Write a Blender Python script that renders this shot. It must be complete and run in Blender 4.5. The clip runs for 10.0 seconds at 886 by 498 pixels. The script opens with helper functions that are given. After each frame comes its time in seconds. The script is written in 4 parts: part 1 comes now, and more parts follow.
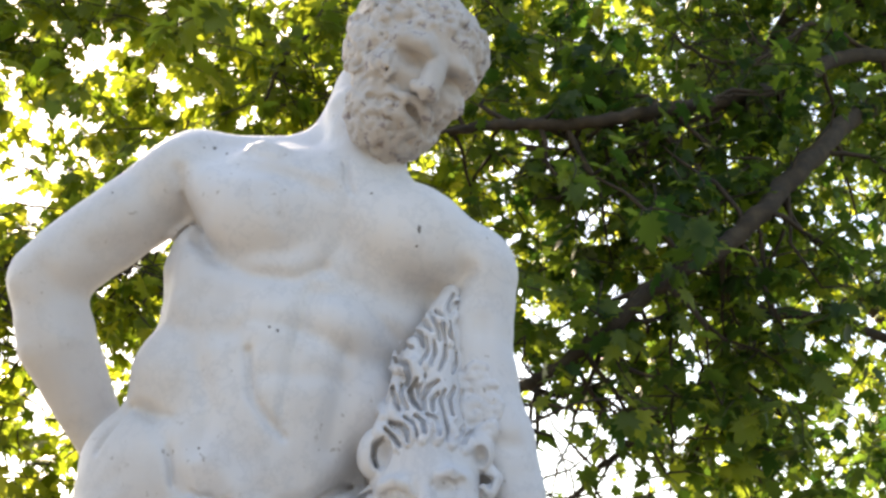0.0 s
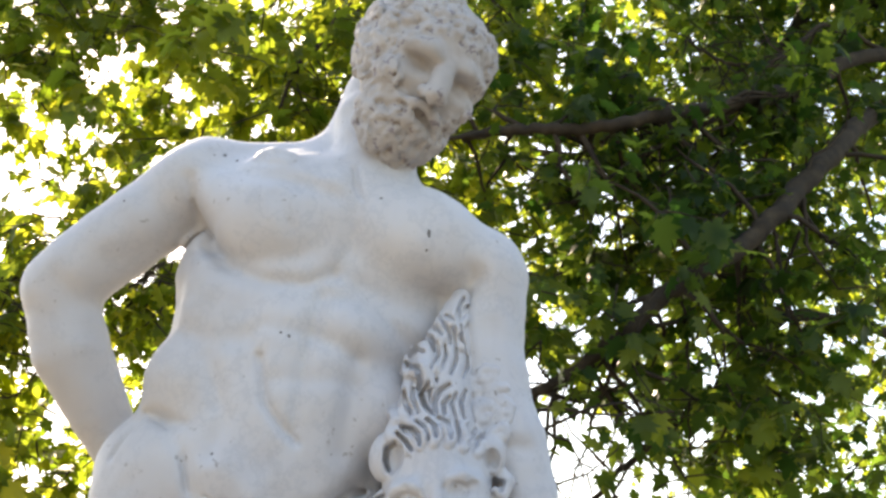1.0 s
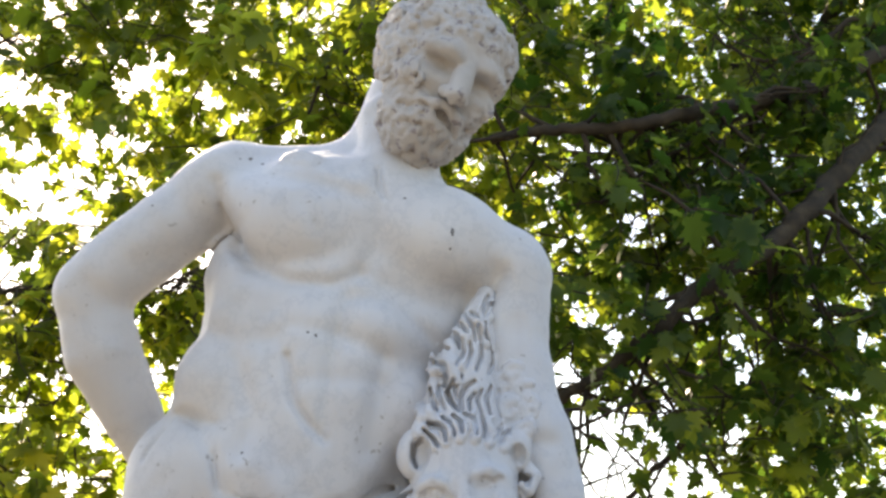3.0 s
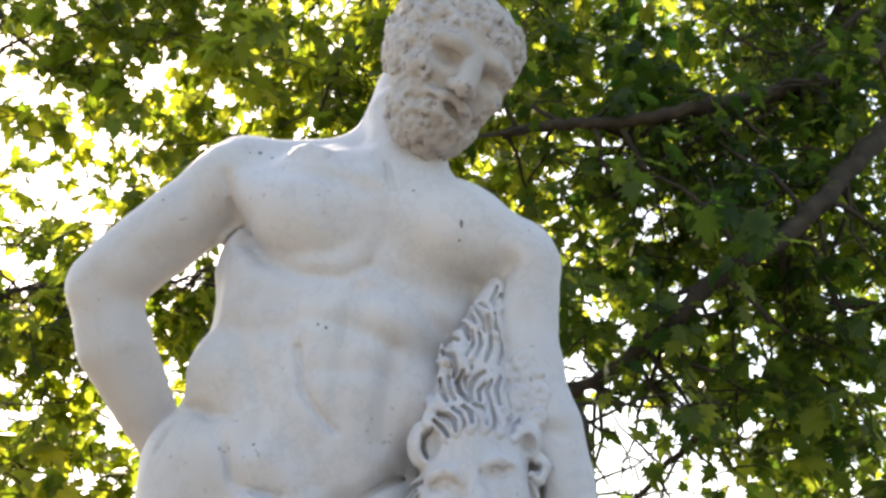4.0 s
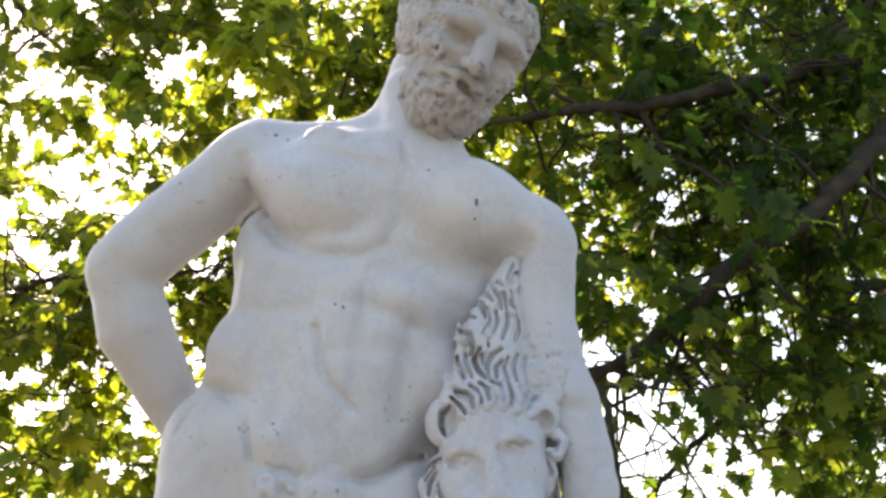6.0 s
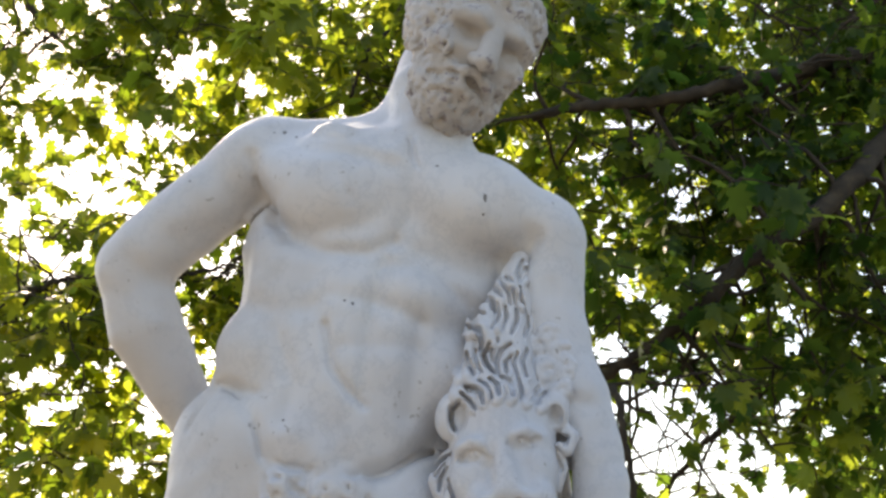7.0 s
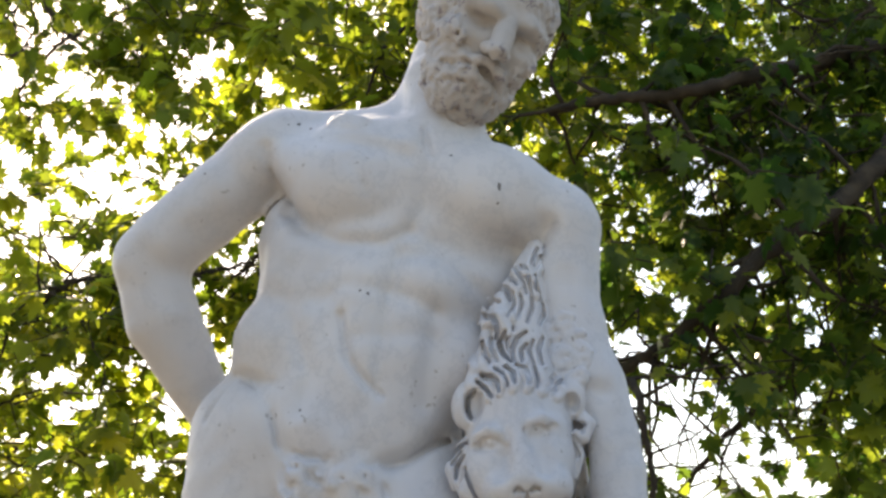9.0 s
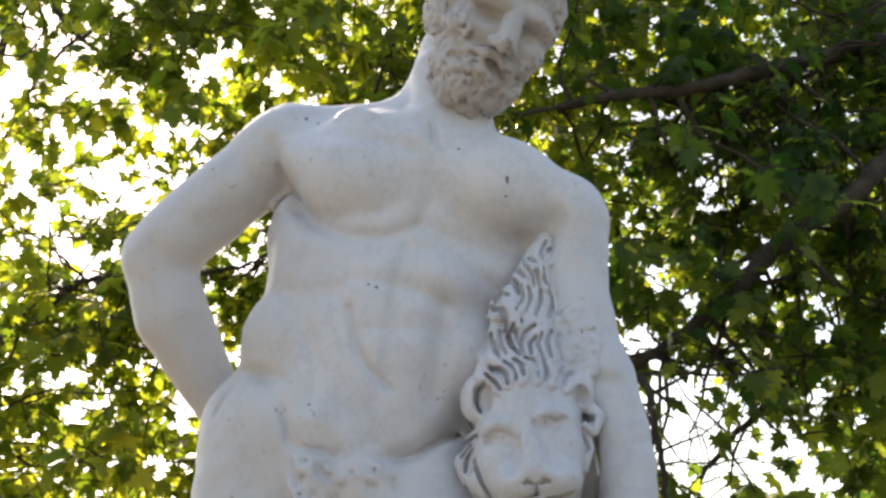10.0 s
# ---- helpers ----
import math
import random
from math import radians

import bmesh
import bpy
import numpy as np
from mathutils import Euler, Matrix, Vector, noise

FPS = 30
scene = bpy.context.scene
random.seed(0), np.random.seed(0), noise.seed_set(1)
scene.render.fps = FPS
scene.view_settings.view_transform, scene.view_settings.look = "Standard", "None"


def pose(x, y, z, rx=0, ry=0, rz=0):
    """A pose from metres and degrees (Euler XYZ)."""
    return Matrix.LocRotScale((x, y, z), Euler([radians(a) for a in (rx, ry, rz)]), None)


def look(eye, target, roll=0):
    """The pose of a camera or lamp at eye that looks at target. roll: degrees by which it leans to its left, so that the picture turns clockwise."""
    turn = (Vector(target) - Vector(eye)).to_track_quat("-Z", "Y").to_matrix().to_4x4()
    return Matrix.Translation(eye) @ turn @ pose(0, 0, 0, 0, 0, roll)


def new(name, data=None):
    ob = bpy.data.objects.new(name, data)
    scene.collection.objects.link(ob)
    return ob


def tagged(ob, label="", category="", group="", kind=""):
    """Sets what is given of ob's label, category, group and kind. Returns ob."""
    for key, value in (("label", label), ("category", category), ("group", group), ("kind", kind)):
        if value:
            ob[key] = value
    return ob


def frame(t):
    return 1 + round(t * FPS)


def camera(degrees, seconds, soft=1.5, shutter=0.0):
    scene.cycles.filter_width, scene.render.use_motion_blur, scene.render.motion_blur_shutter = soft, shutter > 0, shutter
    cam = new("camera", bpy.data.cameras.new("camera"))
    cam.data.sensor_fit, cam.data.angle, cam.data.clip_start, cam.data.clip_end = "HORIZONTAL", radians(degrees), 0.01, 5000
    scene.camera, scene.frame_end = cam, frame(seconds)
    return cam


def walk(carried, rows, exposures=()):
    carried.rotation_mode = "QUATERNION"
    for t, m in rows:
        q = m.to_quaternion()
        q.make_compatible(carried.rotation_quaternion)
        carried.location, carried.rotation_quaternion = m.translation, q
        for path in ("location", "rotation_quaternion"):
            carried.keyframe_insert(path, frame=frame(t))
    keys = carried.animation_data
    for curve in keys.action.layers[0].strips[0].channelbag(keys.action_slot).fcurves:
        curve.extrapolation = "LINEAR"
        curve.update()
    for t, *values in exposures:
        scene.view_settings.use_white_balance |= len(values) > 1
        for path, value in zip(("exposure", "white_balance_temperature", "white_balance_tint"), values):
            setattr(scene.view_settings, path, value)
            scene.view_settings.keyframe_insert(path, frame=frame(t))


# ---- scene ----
# ---- camera ----
cam = camera(38.0, 10.0, soft=2.75)
PATH = [
    (0, (0.238, -2.664, 1.928), (0.228, -0.772, 2.575), 0.5),
    (0.5, (0.247, -2.665, 1.924), (0.223, -0.774, 2.577), 0.3),
    (1, (0.254, -2.669, 1.92), (0.217, -0.78, 2.577), 0.1),
    (1.5, (0.26, -2.678, 1.917), (0.21, -0.79, 2.575), -0.0),
    (2, (0.264, -2.685, 1.912), (0.202, -0.798, 2.573), -0.2),
    (2.5, (0.27, -2.688, 1.906), (0.194, -0.803, 2.568), -0.3),
    (4, (0.287, -2.699, 1.885), (0.176, -0.814, 2.543), -0.6),
    (4.5, (0.292, -2.699, 1.876), (0.171, -0.812, 2.527), -0.7),
    (5, (0.297, -2.701, 1.87), (0.165, -0.813, 2.514), -0.8),
    (5.5, (0.301, -2.699, 1.864), (0.161, -0.811, 2.508), -0.9),
    (7, (0.312, -2.699, 1.852), (0.144, -0.812, 2.494), -1.2),
    (7.5, (0.317, -2.699, 1.848), (0.14, -0.813, 2.491), -1.3),
    (8, (0.319, -2.698, 1.844), (0.135, -0.813, 2.486), -1.4),
    (8.5, (0.32, -2.698, 1.838), (0.129, -0.813, 2.48), -1.5),
    (9, (0.321, -2.694, 1.831), (0.123, -0.81, 2.472), -1.5),
    (9.5, (0.322, -2.691, 1.825), (0.117, -0.808, 2.466), -1.6),
    (10, (0.323, -2.686, 1.819), (0.11, -0.804, 2.46), -1.7),
]
walk(cam, [(t, look(eye, target, roll)) for t, eye, target, roll in PATH],
     exposures=((0.0, 2.10, 8500, 14), (5.0, 1.93, 8500, 14), (10.0, 1.72, 8500, 14)))


# ---- world and light ----
SUN_TO = Vector((-0.36, 0.74, 0.58)).normalized()
world = bpy.data.worlds.new("sky")
scene.world = world
world.use_nodes = True
wn = world.node_tree
sky = wn.nodes.new("ShaderNodeTexSky")
sky.sky_type = "NISHITA"
sky.sun_disc = False
sky.sun_elevation = math.asin(SUN_TO.z)
sky.sun_rotation = math.atan2(SUN_TO.x, SUN_TO.y)
sky.dust_density = 0.8
sky.air_density = 1.0
wn.links.new(sky.outputs[0], wn.nodes["Background"].inputs[0])
wn.nodes["Background"].inputs[1].default_value = 0.12
sun = new("sun", bpy.data.lights.new("sun", "SUN"))
sun.data.energy = 5.0
sun.data.angle = radians(0.6)
sun.data.color = (1.0, 0.93, 0.82)
sun.matrix_world = look((0, 0, 20), Vector((0, 0, 20)) - SUN_TO)

# ---- materials ----
def material(name):
    m = bpy.data.materials.new(name)
    m.use_nodes = True
    nt = m.node_tree
    return m, nt, nt.nodes["Principled BSDF"]


def nd(nt, kind, **values):
    n = nt.nodes.new("ShaderNode" + kind)
    for key, v in values.items():
        n.inputs[key.replace("_", " ")].default_value = v
    return n


def ramp(nt, fac, stops):
    n = nt.nodes.new("ShaderNodeValToRGB")
    while len(n.color_ramp.elements) < len(stops):
        n.color_ramp.elements.new(0.5)
    for e, (at, col) in zip(n.color_ramp.elements, stops):
        e.position = at
        e.color = (*col, 1) if len(col) == 3 else col
    nt.links.new(fac, n.inputs[0])
    return n.outputs[0]


def blend(nt, fac, a, b, mode="MIX"):
    n = nt.nodes.new("ShaderNodeMix")
    n.data_type, n.blend_type = "RGBA", mode
    for socket, v in ((n.inputs[0], fac), (n.inputs[6], a), (n.inputs[7], b)):
        if isinstance(v, bpy.types.NodeSocket):
            nt.links.new(v, socket)
        else:
            socket.default_value = v
    return n.outputs[2]


def noise_of(nt, scale, detail=4, rough=0.55):
    c = nt.nodes.new("ShaderNodeTexCoord")
    n = nd(nt, "TexNoise", Scale=scale, Detail=detail, Roughness=rough)
    nt.links.new(c.outputs["Object"], n.inputs["Vector"])
    return n.outputs["Fac"]


def bump(nt, bsdf, height, strength, distance):
    b = nd(nt, "Bump", Strength=strength, Distance=distance)
    nt.links.new(height, b.inputs["Height"])
    nt.links.new(b.outputs[0], bsdf.inputs["Normal"])


# dark spots in the stone: place and size
STAINS = [((0.173, -0.075, 2.854), (0.008, 0.05, 0.020)), ((0.168, -0.075, 2.819), (0.006, 0.05, 0.006)), ((-0.117, -0.080, 2.629), (0.008, 0.05, 0.009)), ((-0.135, -0.080, 2.637), (0.005, 0.05, 0.006)),
          ((0.069, -0.060, 2.939), (0.010, 0.05, 0.006)), ((-0.279, -0.070, 2.498), (0.010, 0.05, 0.006)), ((-0.268, -0.070, 2.387), (0.006, 0.05, 0.006)), ((0.102, -0.070, 2.759), (0.005, 0.05, 0.010)),
          ((-0.291, 0.000, 3.074), (0.008, 0.06, 0.012)), ((-0.263, 0.000, 3.059), (0.006, 0.06, 0.010)), ((-0.312, 0.000, 3.069), (0.006, 0.06, 0.007)), ((-0.249, 0.000, 3.081), (0.012, 0.06, 0.005)), ((-0.330, 0.000, 3.037), (0.005, 0.06, 0.008)), ((-0.505, 0.000, 2.956), (0.012, 0.06, 0.007))]


def marble():
    m, nt, b = material("weathered_marble")
    clouds = ramp(nt, noise_of(nt, 3.0, 6), ((0.3, (0.60, 0.595, 0.61)), (0.7, (0.70, 0.685, 0.675))))
    veins = ramp(nt, noise_of(nt, 7.0, 8, 0.7), ((0.47, (1, 1, 1)), (0.50, (0.90, 0.91, 0.92)), (0.53, (1, 1, 1))))
    col = blend(nt, 1.0, clouds, veins, "MULTIPLY")
    stain = ramp(nt, noise_of(nt, 2.2, 5, 0.6), ((0.56, (0, 0, 0)), (0.82, (1, 1, 1))))
    col = blend(nt, stain, col, (0.60, 0.565, 0.515, 1))
    coords = nt.nodes.new("ShaderNodeTexCoord")
    drawn = nd(nt, "Mapping", Scale=(16.0, 16.0, 2.2))
    nt.links.new(coords.outputs["Object"], drawn.inputs["Vector"])
    runs = nd(nt, "TexNoise", Scale=1.0, Detail=5.0, Roughness=0.6)
    nt.links.new(drawn.outputs[0], runs.inputs["Vector"])
    col = blend(nt, 1.0, col, ramp(nt, runs.outputs["Fac"], ((0.36, (0.955, 0.96, 0.965)), (0.58, (1, 1, 1)))), "MULTIPLY")
    # bent arm greyer and warmer than the chest, ragged-edged: weathering plus painted-in shadow
    split = nt.nodes.new("ShaderNodeSeparateXYZ")
    nt.links.new(coords.outputs["Object"], split.inputs[0])
    ragged_edge = nd(nt, "Math")
    ragged_edge.operation = "MULTIPLY_ADD"
    nt.links.new(noise_of(nt, 6.0, 6, 0.65), ragged_edge.inputs[0])
    ragged_edge.inputs[1].default_value = 0.30
    nt.links.new(split.outputs[0], ragged_edge.inputs[2])
    shifted = nd(nt, "Math")
    shifted.operation = "ADD"
    nt.links.new(ragged_edge.outputs[0], shifted.inputs[0])
    shifted.inputs[1].default_value = 0.60
    arm_weather_shade = ramp(nt, shifted.outputs[0], ((0.36, (0.35, 0.35, 0.35)), (0.50, (0, 0, 0))))
    col = blend(nt, arm_weather_shade, col, (0.51, 0.480, 0.450, 1))
    specks = ramp(nt, noise_of(nt, 60.0, 2, 0.5), ((0.66, (0, 0, 0)), (0.74, (0.8, 0.8, 0.8))))
    patch = ramp(nt, noise_of(nt, 5.0, 3, 0.5), ((0.46, (0, 0, 0)), (0.62, (1, 1, 1))))
    dirt = blend(nt, 1.0, specks, patch, "MULTIPLY")
    col = blend(nt, dirt, col, (0.30, 0.27, 0.24, 1))
    c = nt.nodes.new("ShaderNodeTexCoord")
    wobble = noise_of(nt, 140.0, 2)
    for at, size in STAINS:
        far = nd(nt, "VectorMath")
        far.operation = "SUBTRACT"
        nt.links.new(c.outputs["Object"], far.inputs[0])
        far.inputs[1].default_value = at
        scaled = nd(nt, "VectorMath")
        scaled.operation = "DIVIDE"
        nt.links.new(far.outputs[0], scaled.inputs[0])
        scaled.inputs[1].default_value = size
        length = nd(nt, "VectorMath")
        length.operation = "LENGTH"
        nt.links.new(scaled.outputs[0], length.inputs[0])
        ragged = nd(nt, "Math")
        ragged.operation = "ADD"
        nt.links.new(length.outputs["Value"], ragged.inputs[0])
        nt.links.new(wobble, ragged.inputs[1])
        col = blend(nt, ramp(nt, ragged.outputs[0], ((0.0, (0.9, 0.9, 0.9)), (0.95, (0.85, 0.85, 0.85)), (1.0, (0, 0, 0)))), col, (0.10, 0.085, 0.07, 1))
    nt.links.new(col, b.inputs["Base Color"])
    b.inputs["Roughness"].default_value = 0.55
    bump(nt, b, noise_of(nt, 55.0, 6, 0.65), 0.25, 0.004)
    return m


def carved_marble(name, pits):
    """The same stone where it was cut rough and never washed: face, hair and beard."""
    m, nt, b = material(name)
    clouds = ramp(nt, noise_of(nt, 9.0, 6), ((0.3, (0.425, 0.392, 0.365)), (0.7, (0.545, 0.510, 0.480))))
    specks = ramp(nt, noise_of(nt, 48.0, 4, 0.6), ((0.585, (0, 0, 0)), (0.65, (1, 1, 1))))
    col = blend(nt, specks, clouds, (0.27, 0.235, 0.245, 1)) if pits else clouds
    nt.links.new(col, b.inputs["Base Color"])
    b.inputs["Roughness"].default_value = 0.7
    bump(nt, b, noise_of(nt, 60.0, 7, 0.7), 0.6 if pits else 0.25, 0.006 if pits else 0.003)
    return m


def plinth_stone():
    m, nt, b = material("grey_stone")
    col = ramp(nt, noise_of(nt, 4.0, 8, 0.65), ((0.3, (0.30, 0.29, 0.27)), (0.7, (0.46, 0.44, 0.40))))
    nt.links.new(col, b.inputs["Base Color"])
    b.inputs["Roughness"].default_value = 0.85
    bump(nt, b, noise_of(nt, 40.0, 6, 0.7), 0.4, 0.006)
    return m


def lawn_soil():
    m, nt, b = material("park_ground")
    col = ramp(nt, noise_of(nt, 0.6, 8, 0.65), ((0.35, (0.14, 0.125, 0.102)), (0.62, (0.215, 0.19, 0.155))))
    nt.links.new(col, b.inputs["Base Color"])
    b.inputs["Roughness"].default_value = 0.95
    bump(nt, b, noise_of(nt, 30.0, 8, 0.7), 0.5, 0.02)
    return m


def bark():
    m, nt, b = material("plane_bark")
    col = ramp(nt, noise_of(nt, 9.0, 6, 0.6), ((0.35, (0.019, 0.013, 0.008)), (0.55, (0.036, 0.024, 0.013)), (0.72, (0.066, 0.047, 0.026))))
    nt.links.new(col, b.inputs["Base Color"])
    b.inputs["Roughness"].default_value = 0.9
    bump(nt, b, noise_of(nt, 25.0, 6, 0.7), 0.6, 0.01)
    return m


def foliage(name, dark, light, through_dark, through_light):
    """A leaf: a waxy face that reflects some light and lets yellow-green light through."""
    m, nt, b = material(name)
    g = nt.nodes.new("ShaderNodeNewGeometry")
    info = nt.nodes.new("ShaderNodeObjectInfo")
    add = nd(nt, "Math")
    add.operation = "ADD"
    nt.links.new(g.outputs["Random Per Island"], add.inputs[0])
    nt.links.new(info.outputs["Random"], add.inputs[1])
    pick = nd(nt, "Math")
    pick.operation = "FRACT"
    nt.links.new(add.outputs[0], pick.inputs[0])
    col = ramp(nt, pick.outputs[0], ((0.0, dark), (1.0, light)))
    deep = ramp(nt, pick.outputs[0], ((0.0, through_dark), (0.6, tuple(0.65 * a + 0.35 * b for a, b in zip(through_dark, through_light))), (1.0, through_light)))
    mottled = blend(nt, 1.0, col, ramp(nt, noise_of(nt, 18.0, 4), ((0.3, (0.75, 0.75, 0.75)), (0.7, (1.15, 1.15, 1.15)))), "MULTIPLY")
    nt.links.new(mottled, b.inputs["Base Color"])
    b.inputs["Roughness"].default_value = 0.36
    b.inputs["Specular IOR Level"].default_value = 0.2
    t = nt.nodes.new("ShaderNodeBsdfTranslucent")
    nt.links.new(deep, t.inputs["Color"])
    mix = nt.nodes.new("ShaderNodeMixShader")
    mix.inputs[0].default_value = 0.5
    nt.links.new(b.outputs[0], mix.inputs[1])
    nt.links.new(t.outputs[0], mix.inputs[2])
    nt.links.new(mix.outputs[0], nt.nodes["Material Output"].inputs[0])
    return m


MARBLE = marble()
CARVED = carved_marble("rough_marble", True)
FACE = carved_marble("worn_marble", False)
STONE = plinth_stone()
SOIL = lawn_soil()
BARK = bark()
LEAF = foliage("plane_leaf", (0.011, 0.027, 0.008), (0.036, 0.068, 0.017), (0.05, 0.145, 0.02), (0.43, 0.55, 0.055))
# yellower leaf, its transmission raised so sunlight is painted into the colour
SUNLIT_LEAF = foliage("sunlit_plane_leaf", (0.016, 0.034, 0.009), (0.040, 0.070, 0.016), (0.20, 0.32, 0.025), (0.70, 0.72, 0.065))
# near-black leaves for the unseen screen that blocks low skylight
SCREEN_LEAF = foliage("dark_screen_leaf", (0.010, 0.016, 0.008), (0.022, 0.032, 0.014), (0.010, 0.018, 0.006), (0.02, 0.03, 0.01))

# ---- ground ----
GROUND = 0.30


def mesh_of(name, bm, mat, parent=None):
    me = bpy.data.meshes.new(name)
    bm.to_mesh(me)
    bm.free()
    me.materials.append(mat)
    ob = new(name, me)
    ob.parent = parent
    return ob


def smooth(ob):
    ob.data.polygons.foreach_set("use_smooth", [True] * len(ob.data.polygons))


def build_ground():
    bm = bmesh.new()
    rings = [0, 2, 4, 7, 11, 17, 26, 40, 70, 150, 400, 1200, 3000]
    last = None
    for r in rings:
        n = 48
        ring = [bm.verts.new((r * math.cos(2 * math.pi * i / n), 4 + r * math.sin(2 * math.pi * i / n),
                GROUND + (0.05 * noise.noise((r * math.cos(i * 0.13), r * 0.31, i * 0.2)) if 3 < r < 200 else 0) - (0.02 if r > 3 else 0))) for i in range(n)] if r else [bm.verts.new((0, 4, GROUND))]
        if last is not None:
            for i in range(n):
                j = (i + 1) % n
                bm.faces.new((last[0], ring[i], ring[j]) if len(last) == 1 else (last[i], ring[i], ring[j], last[j]))
        last = ring
    ob = mesh_of("ground", bm, SOIL)
    smooth(ob)
    tagged(ob, "trodden sandy park ground under the plane trees", "ground", kind="structure")


def slab(bm, x0, x1, y0, y1, z0, z1, round_=0.012):
    got = bmesh.ops.create_cube(bm, size=1, matrix=Matrix.Translation(((x0 + x1) / 2, (y0 + y1) / 2, (z0 + z1) / 2)) @ Matrix.Diagonal((x1 - x0, y1 - y0, z1 - z0, 1)))
    edges = list({e for v in got["verts"] for e in v.link_edges})
    bmesh.ops.bevel(bm, geom=edges, offset=round_, segments=2, affect="EDGES", profile=0.5)


def build_pedestal():
    base = new("pedestal")
    base.location = (0.03, 0.05, GROUND)
    tagged(base, "grey stone pedestal with a moulded cap under the statue", "pedestal")
    for name, half, z0, z1 in (("foot_course", 0.66, 0.0, 0.14), ("die", 0.56, 0.14, 0.40), ("cap", 0.63, 0.40, 0.50)):
        bm = bmesh.new()
        slab(bm, -half, half, -half * 0.85, half * 0.85, z0 - (0.05 if z0 == 0 else 0), z1)
        mesh_of(name, bm, STONE, base)


build_ground()
build_pedestal()

# ---- statue ----
class Clay:
    """A block of clay on a grid: forms are added, cut away or pressed in, then it is skinned as one surface."""

    def __init__(self, lo, hi, step):
        self.lo, self.step = np.array(lo, np.float32), step
        self.size = tuple(int(n) for n in np.ceil((np.array(hi) - np.array(lo)) / step) + 1)
        self.d = np.full(self.size, 0.3, np.float32)

    def window(self, lo, hi):
        a = np.clip(((np.array(lo) - self.lo) / self.step).astype(int), 0, np.array(self.size) - 1)
        b = np.clip(((np.array(hi) - self.lo) / self.step).astype(int) + 2, 1, np.array(self.size))
        cut = tuple(slice(i, j) for i, j in zip(a, b))
        axes = [self.lo[i] + self.step * np.arange(a[i], b[i], dtype=np.float32) for i in range(3)]
        return cut, np.meshgrid(*axes, indexing="ij", sparse=True)

    def blend(self, cut, new_d, k, carve=False):
        old = self.d[cut]
        if carve:
            new_d = -new_d
            h = np.maximum(k - np.abs(old - new_d), 0) / k
            self.d[cut] = np.maximum(old, new_d) + h * h * k * 0.25
        else:
            h = np.maximum(k - np.abs(old - new_d), 0) / k
            self.d[cut] = np.minimum(old, new_d) - h * h * k * 0.25

    def lump(self, at, radii, k=0.03, turn=(0, 0, 0), carve=False):
        r = np.array(radii)
        m = max(radii) + k + 4 * self.step
        cut, (x, y, z) = self.window(np.array(at) - m, np.array(at) + m)
        x, y, z = x - at[0], y - at[1], z - at[2]
        q = np.array(pose(0, 0, 0, *turn).to_3x3().inverted(), np.float32)
        u, v, w = (q[i, 0] * x + q[i, 1] * y + q[i, 2] * z for i in range(3))
        k0 = np.sqrt((u / r[0]) ** 2 + (v / r[1]) ** 2 + (w / r[2]) ** 2)
        k1 = np.sqrt((u / r[0] ** 2) ** 2 + (v / r[1] ** 2) ** 2 + (w / r[2] ** 2) ** 2) + 1e-6
        self.blend(cut, (k0 * (k0 - 1) / k1).astype(np.float32), k, carve)

    def block(self, at, half, k=0.02):
        m = np.array(half) + k + 4 * self.step
        cut, (x, y, z) = self.window(np.array(at) - m, np.array(at) + m)
        q = [np.abs(a - o) - h + 0.02 for a, o, h in zip((x, y, z), at, half)]
        d = np.sqrt(sum(np.maximum(a, 0) ** 2 for a in q)) + np.minimum(np.maximum(np.maximum(q[0], q[1]), q[2]), 0) - 0.02
        self.blend(cut, d.astype(np.float32), k)

    def limb(self, points, radii, k=0.03, carve=False):
        p, r = [np.array(q, np.float32) for q in points], radii
        m = max(radii) + k + 4 * self.step
        cut, (x, y, z) = self.window(np.min(p, 0) - m, np.max(p, 0) + m)
        best = None
        for a, b, ra, rb in zip(p, p[1:], r, r[1:]):
            e = b - a
            t = np.clip(((x - a[0]) * e[0] + (y - a[1]) * e[1] + (z - a[2]) * e[2]) / float(e @ e), 0, 1)
            d = np.sqrt((x - a[0] - t * e[0]) ** 2 + (y - a[1] - t * e[1]) ** 2 + (z - a[2] - t * e[2]) ** 2) - (ra + t * (rb - ra))
            best = d if best is None else np.minimum(best, d)
        self.blend(cut, best.astype(np.float32), k, carve)

    def press(self, line, wide, deep, back=0.06):
        """Press a soft groove (deep > 0) or raise a soft ridge along a line given as (x, z) on the front of the body."""
        p = [np.array(q, np.float32) for q in line]
        lo, hi = np.min(p, 0) - 3 * wide, np.max(p, 0) + 3 * wide
        cut, (x, y, z) = self.window((lo[0], -0.4, lo[1]), (hi[0], back, hi[1]))
        best = None
        for a, b in zip(p, p[1:]):
            e = b - a
            t = np.clip(((x - a[0]) * e[0] + (z - a[1]) * e[1]) / float(e @ e), 0, 1)
            d = (x - a[0] - t * e[0]) ** 2 + (z - a[1] - t * e[1]) ** 2
            best = d if best is None else np.minimum(best, d)
        fade = np.clip((back - y) / 0.04, 0, 1)
        self.d[cut] += (deep * np.exp(-best / (wide * wide)) * fade).astype(np.float32)

    def settle(self, at, way, reach=0.25):
        """Where a straight way into the clay first meets it, or None."""
        at, way = np.array(at, float), np.array(way, float)
        steps = np.arange(0, reach, self.step * 0.5)
        p = at + steps[:, None] * way
        i = ((p - self.lo) / self.step).round().astype(int)
        ok = ((i >= 0) & (i < np.array(self.size))).all(1)
